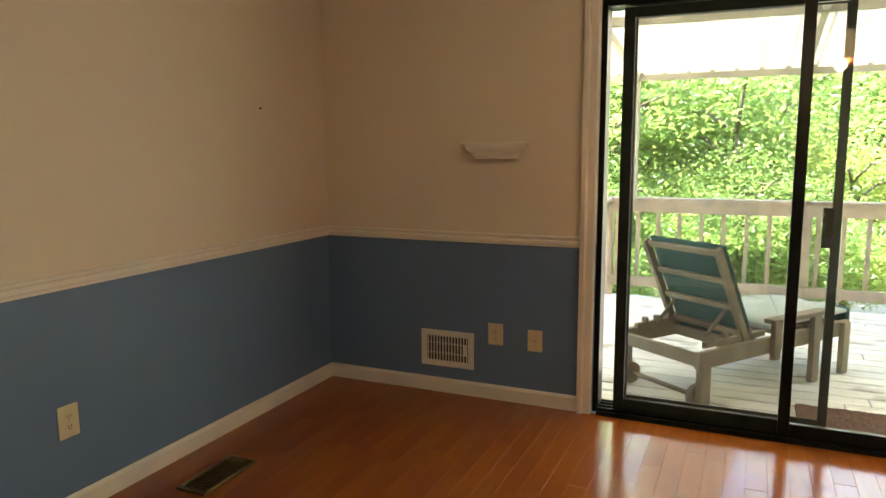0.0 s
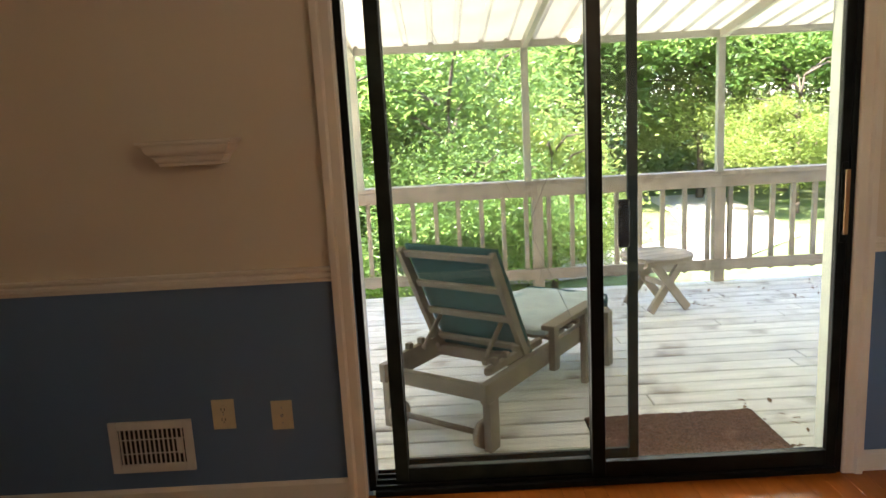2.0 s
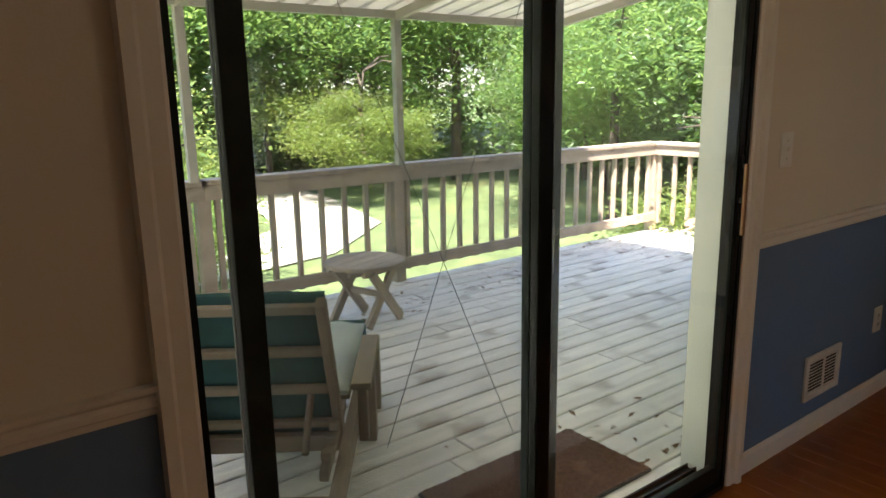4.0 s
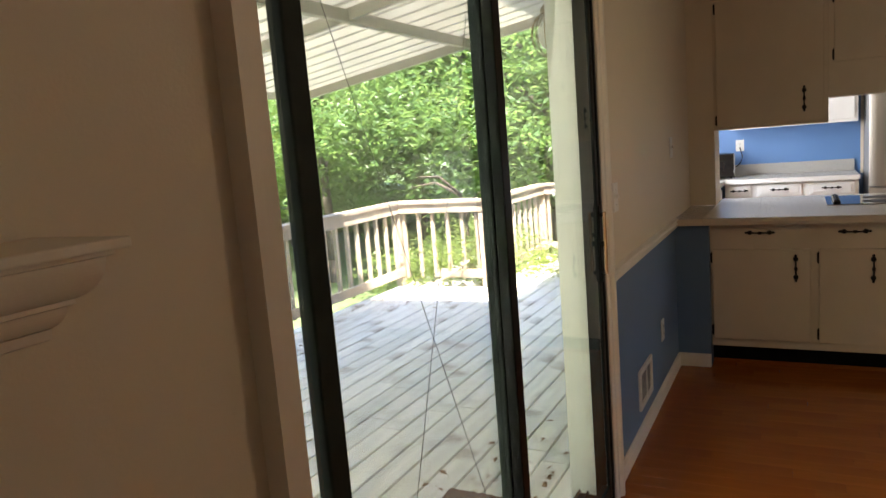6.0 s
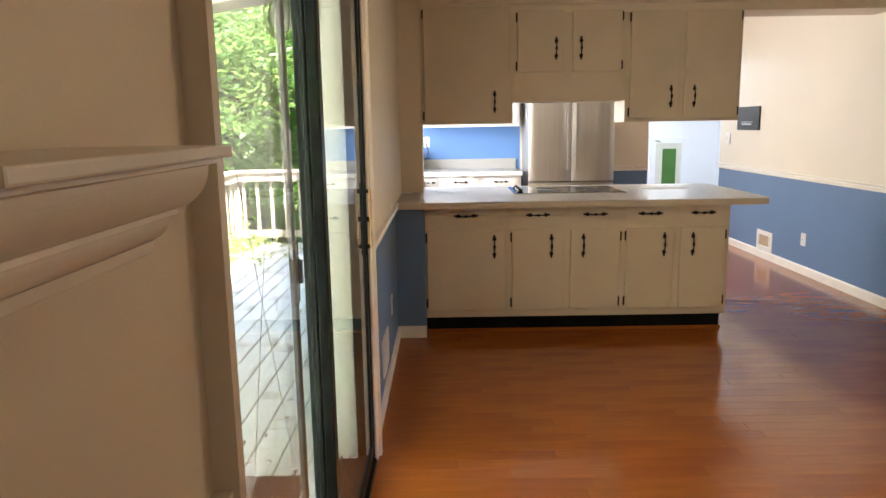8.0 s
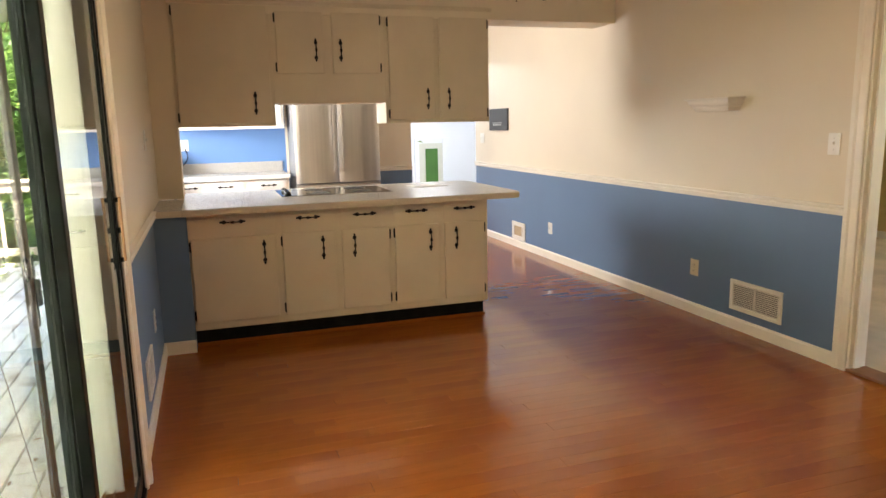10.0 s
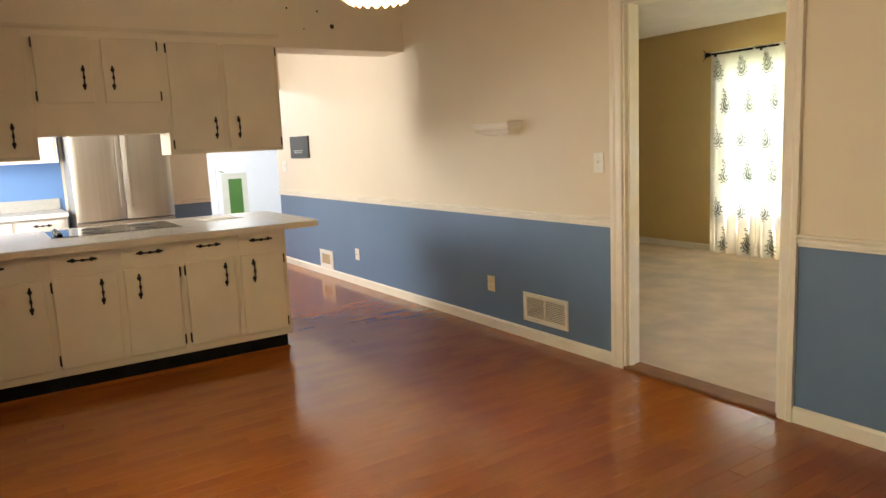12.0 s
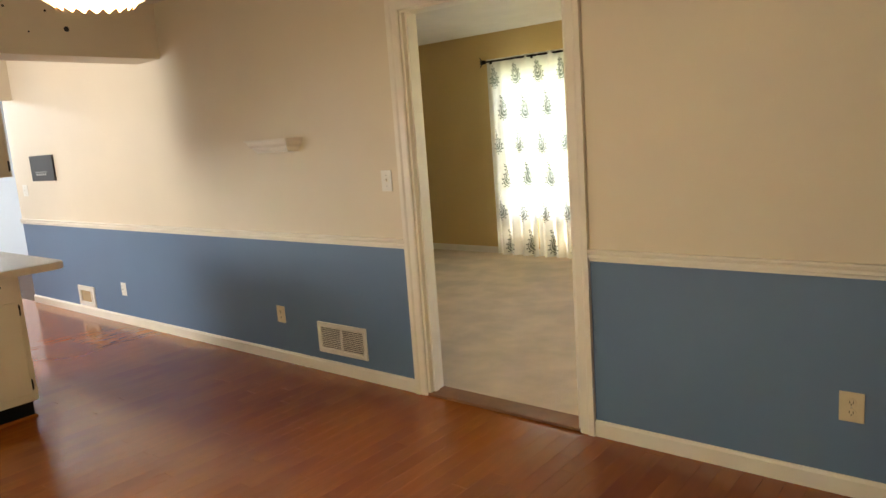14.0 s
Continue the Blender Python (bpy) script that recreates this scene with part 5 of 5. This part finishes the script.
for src, x, y, s in ((T1, 0.2, 8.2, 1.0), (T1, -3.2, 7.4, 1.05), (T2, 2.7, 9.0, 0.85), (T2, -1.2, 10.5, 1.1), (T1, 1.6, 12.6, 1.15),
                     (T2, 10.6, 14.5, 0.75), (T4, 4.6, 17.5, 0.9), (T1, -6.5, 5.2, 1.1), (T1, 13.2, 8.5, 1.0), (T4, 15.6, 6.2, 0.9), (T1, 13.4, 3.4, 1.15), (T1, 14.0, 0.2, 1.2), (T4, 18, 3.0, 1.0), (T2, 8.5, 2.95, 0.5), (T1, 0.4, 5.7, 0.52), (T1, 2.1, 6.3, 0.55), (T1, -1.3, 5.3, 0.55), (T2, 3.5, 7.4, 0.5), (T2, 16.5, 11.5, 1.0),
                     (T1, 3.6, 19, 1.5), (T1, 7.0, 19.5, 1.5), (T2, 9.6, 18.2, 1.0), (T1, 12.2, 18.6, 1.5), (T1, 15.2, 16.4, 1.45), (T2, 18.2, 13.6, 1.3), (T1, 19.4, 9.6, 1.45), (T1, 20, 5.6, 1.4), (T2, 19, 1.6, 1.3), (T1, -1.5, 14, 1.4), (T1, -6, 10, 1.4)):
    plant(src, x, y, s)
rnd = random.Random(5)
for i in range(26):
    a = radians(-40 + 205 * i / 25)
    r = 25 + rnd.uniform(-3, 4)
    plant(T3 if i % 3 else T4, 4 + r * math.cos(a), 3 + r * math.sin(a), rnd.uniform(0.95, 1.35))
for i in range(18):
    a = radians(-40 + 205 * i / 17)
    r = 36 + rnd.uniform(-3, 4)
    plant(T3 if i % 2 else T4, 4 + r * math.cos(a), 3 + r * math.sin(a), rnd.uniform(1.5, 2.1))
# undergrowth, one mass of leaves along the wood's edge
verts, faces = [], []
for i in range(60000):
    a = radians(rnd.uniform(-45, 175))
    r = 20 + abs(rnd.gauss(0, 6))
    x, y = 4 + r * math.cos(a), 3 + r * math.sin(a)
    p = Vector((x, y, gz(x, y) + abs(rnd.gauss(0, 1.0)) * (1.2 + 0.8 * math.sin(a * 9))))
    q = Euler((rnd.uniform(-1, 1), rnd.uniform(-1, 1), rnd.uniform(0, 6.28))).to_matrix()
    k = len(verts)
    s = rnd.uniform(0.08, 0.2)
    for co in ((0, -s, 0), (s * 0.45, 0, 0), (0, s, 0), (-s * 0.45, 0, 0)):
        verts.append(p + q @ Vector(co))
    faces.append((k, k + 1, k + 2, k + 3))
me = bpy.data.meshes.new("undergrowth")
me.from_pydata(verts, [], faces)
me.materials.append(M_LEAF)
tagged(new("undergrowth", me), "green undergrowth along the wood's edge", "undergrowth", kind="stuff")

# ---- leaf litter on the deck ----
verts, faces = [], []
for i in range(260):
    x, y = rnd.choice(((3.9, 2.8), (6.5, 3.2), (3.3, 0.4), (5, 2.9), (7, 2.9)))
    p = Vector((x + rnd.gauss(0, 0.35), min(3.4, max(0.34, y + rnd.gauss(0, 0.22))), DK + 0.006))
    q = Euler((rnd.uniform(-0.3, 0.3), rnd.uniform(-0.3, 0.3), rnd.uniform(0, 6.28))).to_matrix()
    k = len(verts)
    s = rnd.uniform(0.012, 0.03)
    for co in ((0, -s, 0), (s * 0.45, 0, 0.004), (0, s, 0), (-s * 0.45, 0, 0.004)):
        verts.append(p + q @ Vector(co))
    faces.append((k, k + 1, k + 2, k + 3))
me = bpy.data.meshes.new("leaf_litter")
me.from_pydata(verts, [], faces)
me.materials.append(mat("dry brown leaves", (0.2, 0.12, 0.06), 0.9, vary=0.3))
tagged(new("leaf_litter", me), "dry brown leaves scattered on the deck", "leaves", kind="stuff")

# ---- deck boards and floor planks, piece by piece ----


def piece(name, lx, ly, lz, material, bev=0.0025):
    """A board on its own mesh, its top edges bevelled."""
    b = B()
    x, y = lx / 2, ly / 2
    lo = [b.verts.new((sx * x, sy * y, -lz)) for sx, sy in ((-1, -1), (1, -1), (1, 1), (-1, 1))]
    mi = [b.verts.new((sx * x, sy * y, -bev)) for sx, sy in ((-1, -1), (1, -1), (1, 1), (-1, 1))]
    hi = [b.verts.new((sx * (x - bev), sy * (y - bev), 0)) for sx, sy in ((-1, -1), (1, -1), (1, 1), (-1, 1))]
    for a, c in ((lo, mi), (mi, hi)):
        for i in range(4):
            b.faces.new((a[i], a[(i + 1) % 4], c[(i + 1) % 4], c[i]))
    b.faces.new(hi)
    b.faces.new(lo[::-1])
    finish(b)
    me = bpy.data.meshes.new(name)
    b.to_mesh(me)
    b.free()
    me.materials.append(material)
    return me


rnd = random.Random(8)
meshes = {}
y = 0.16
row = 0
while y < 3.36:
    x = -2.5 - rnd.uniform(0, 2)
    while x < 9.5:
        l = 3.6
        x1 = min(x + l, 9.6)
        key = round(x1 - x, 1)
        if key > 0.3:
            if key not in meshes:
                meshes[key] = piece("deck_board", key - 0.004, 0.1325, 0.036, M_DECK, 0.005)
            ob = new("deck_board", meshes[key])
            ob.parent, ob.location = deck, ((x + x1) / 2, y + 0.067, DK + rnd.uniform(-0.002, 0.001))
            ob.rotation_euler = (0, 0, rnd.uniform(-0.0006, 0.0006))
        x = x1
    y += 0.1415
    row += 1
meshes = {}
PW = 0.0826
count = 0
x = 0.0
spare = B()
while x < 11.9:
    y = -rnd.uniform(0.0, 1.0)
    segs = [(-0.0, y)]
    while y > YS + 0.02:
        y2 = max(YS, y - rnd.choice((0.8, 1.0, 1.2, 1.4)))
        segs.append((y, y2))
        y = y2
    for a, c in segs:
        l = round(a - c, 2)
        if l < 0.03:
            continue
        if count < 300:
            if l not in meshes:
                meshes[l] = piece("floor_plank", PW - 0.0005, l - 0.0006, 0.011, M_FLOOR, 0.0004)
            ob = new("floor_plank", meshes[l])
            ob.parent, ob.location = floor, (x + PW / 2, (a + c) / 2, 0)
            count += 1
        else:
            box(spare, x, x + PW - 0.0008, c, a - 0.0008, -0.011, 0)
    x += PW
if len(spare.verts):
    tagged(part("far_planks", spare, M_FLOOR, floor), kind="stuff")
else:
    spare.free()
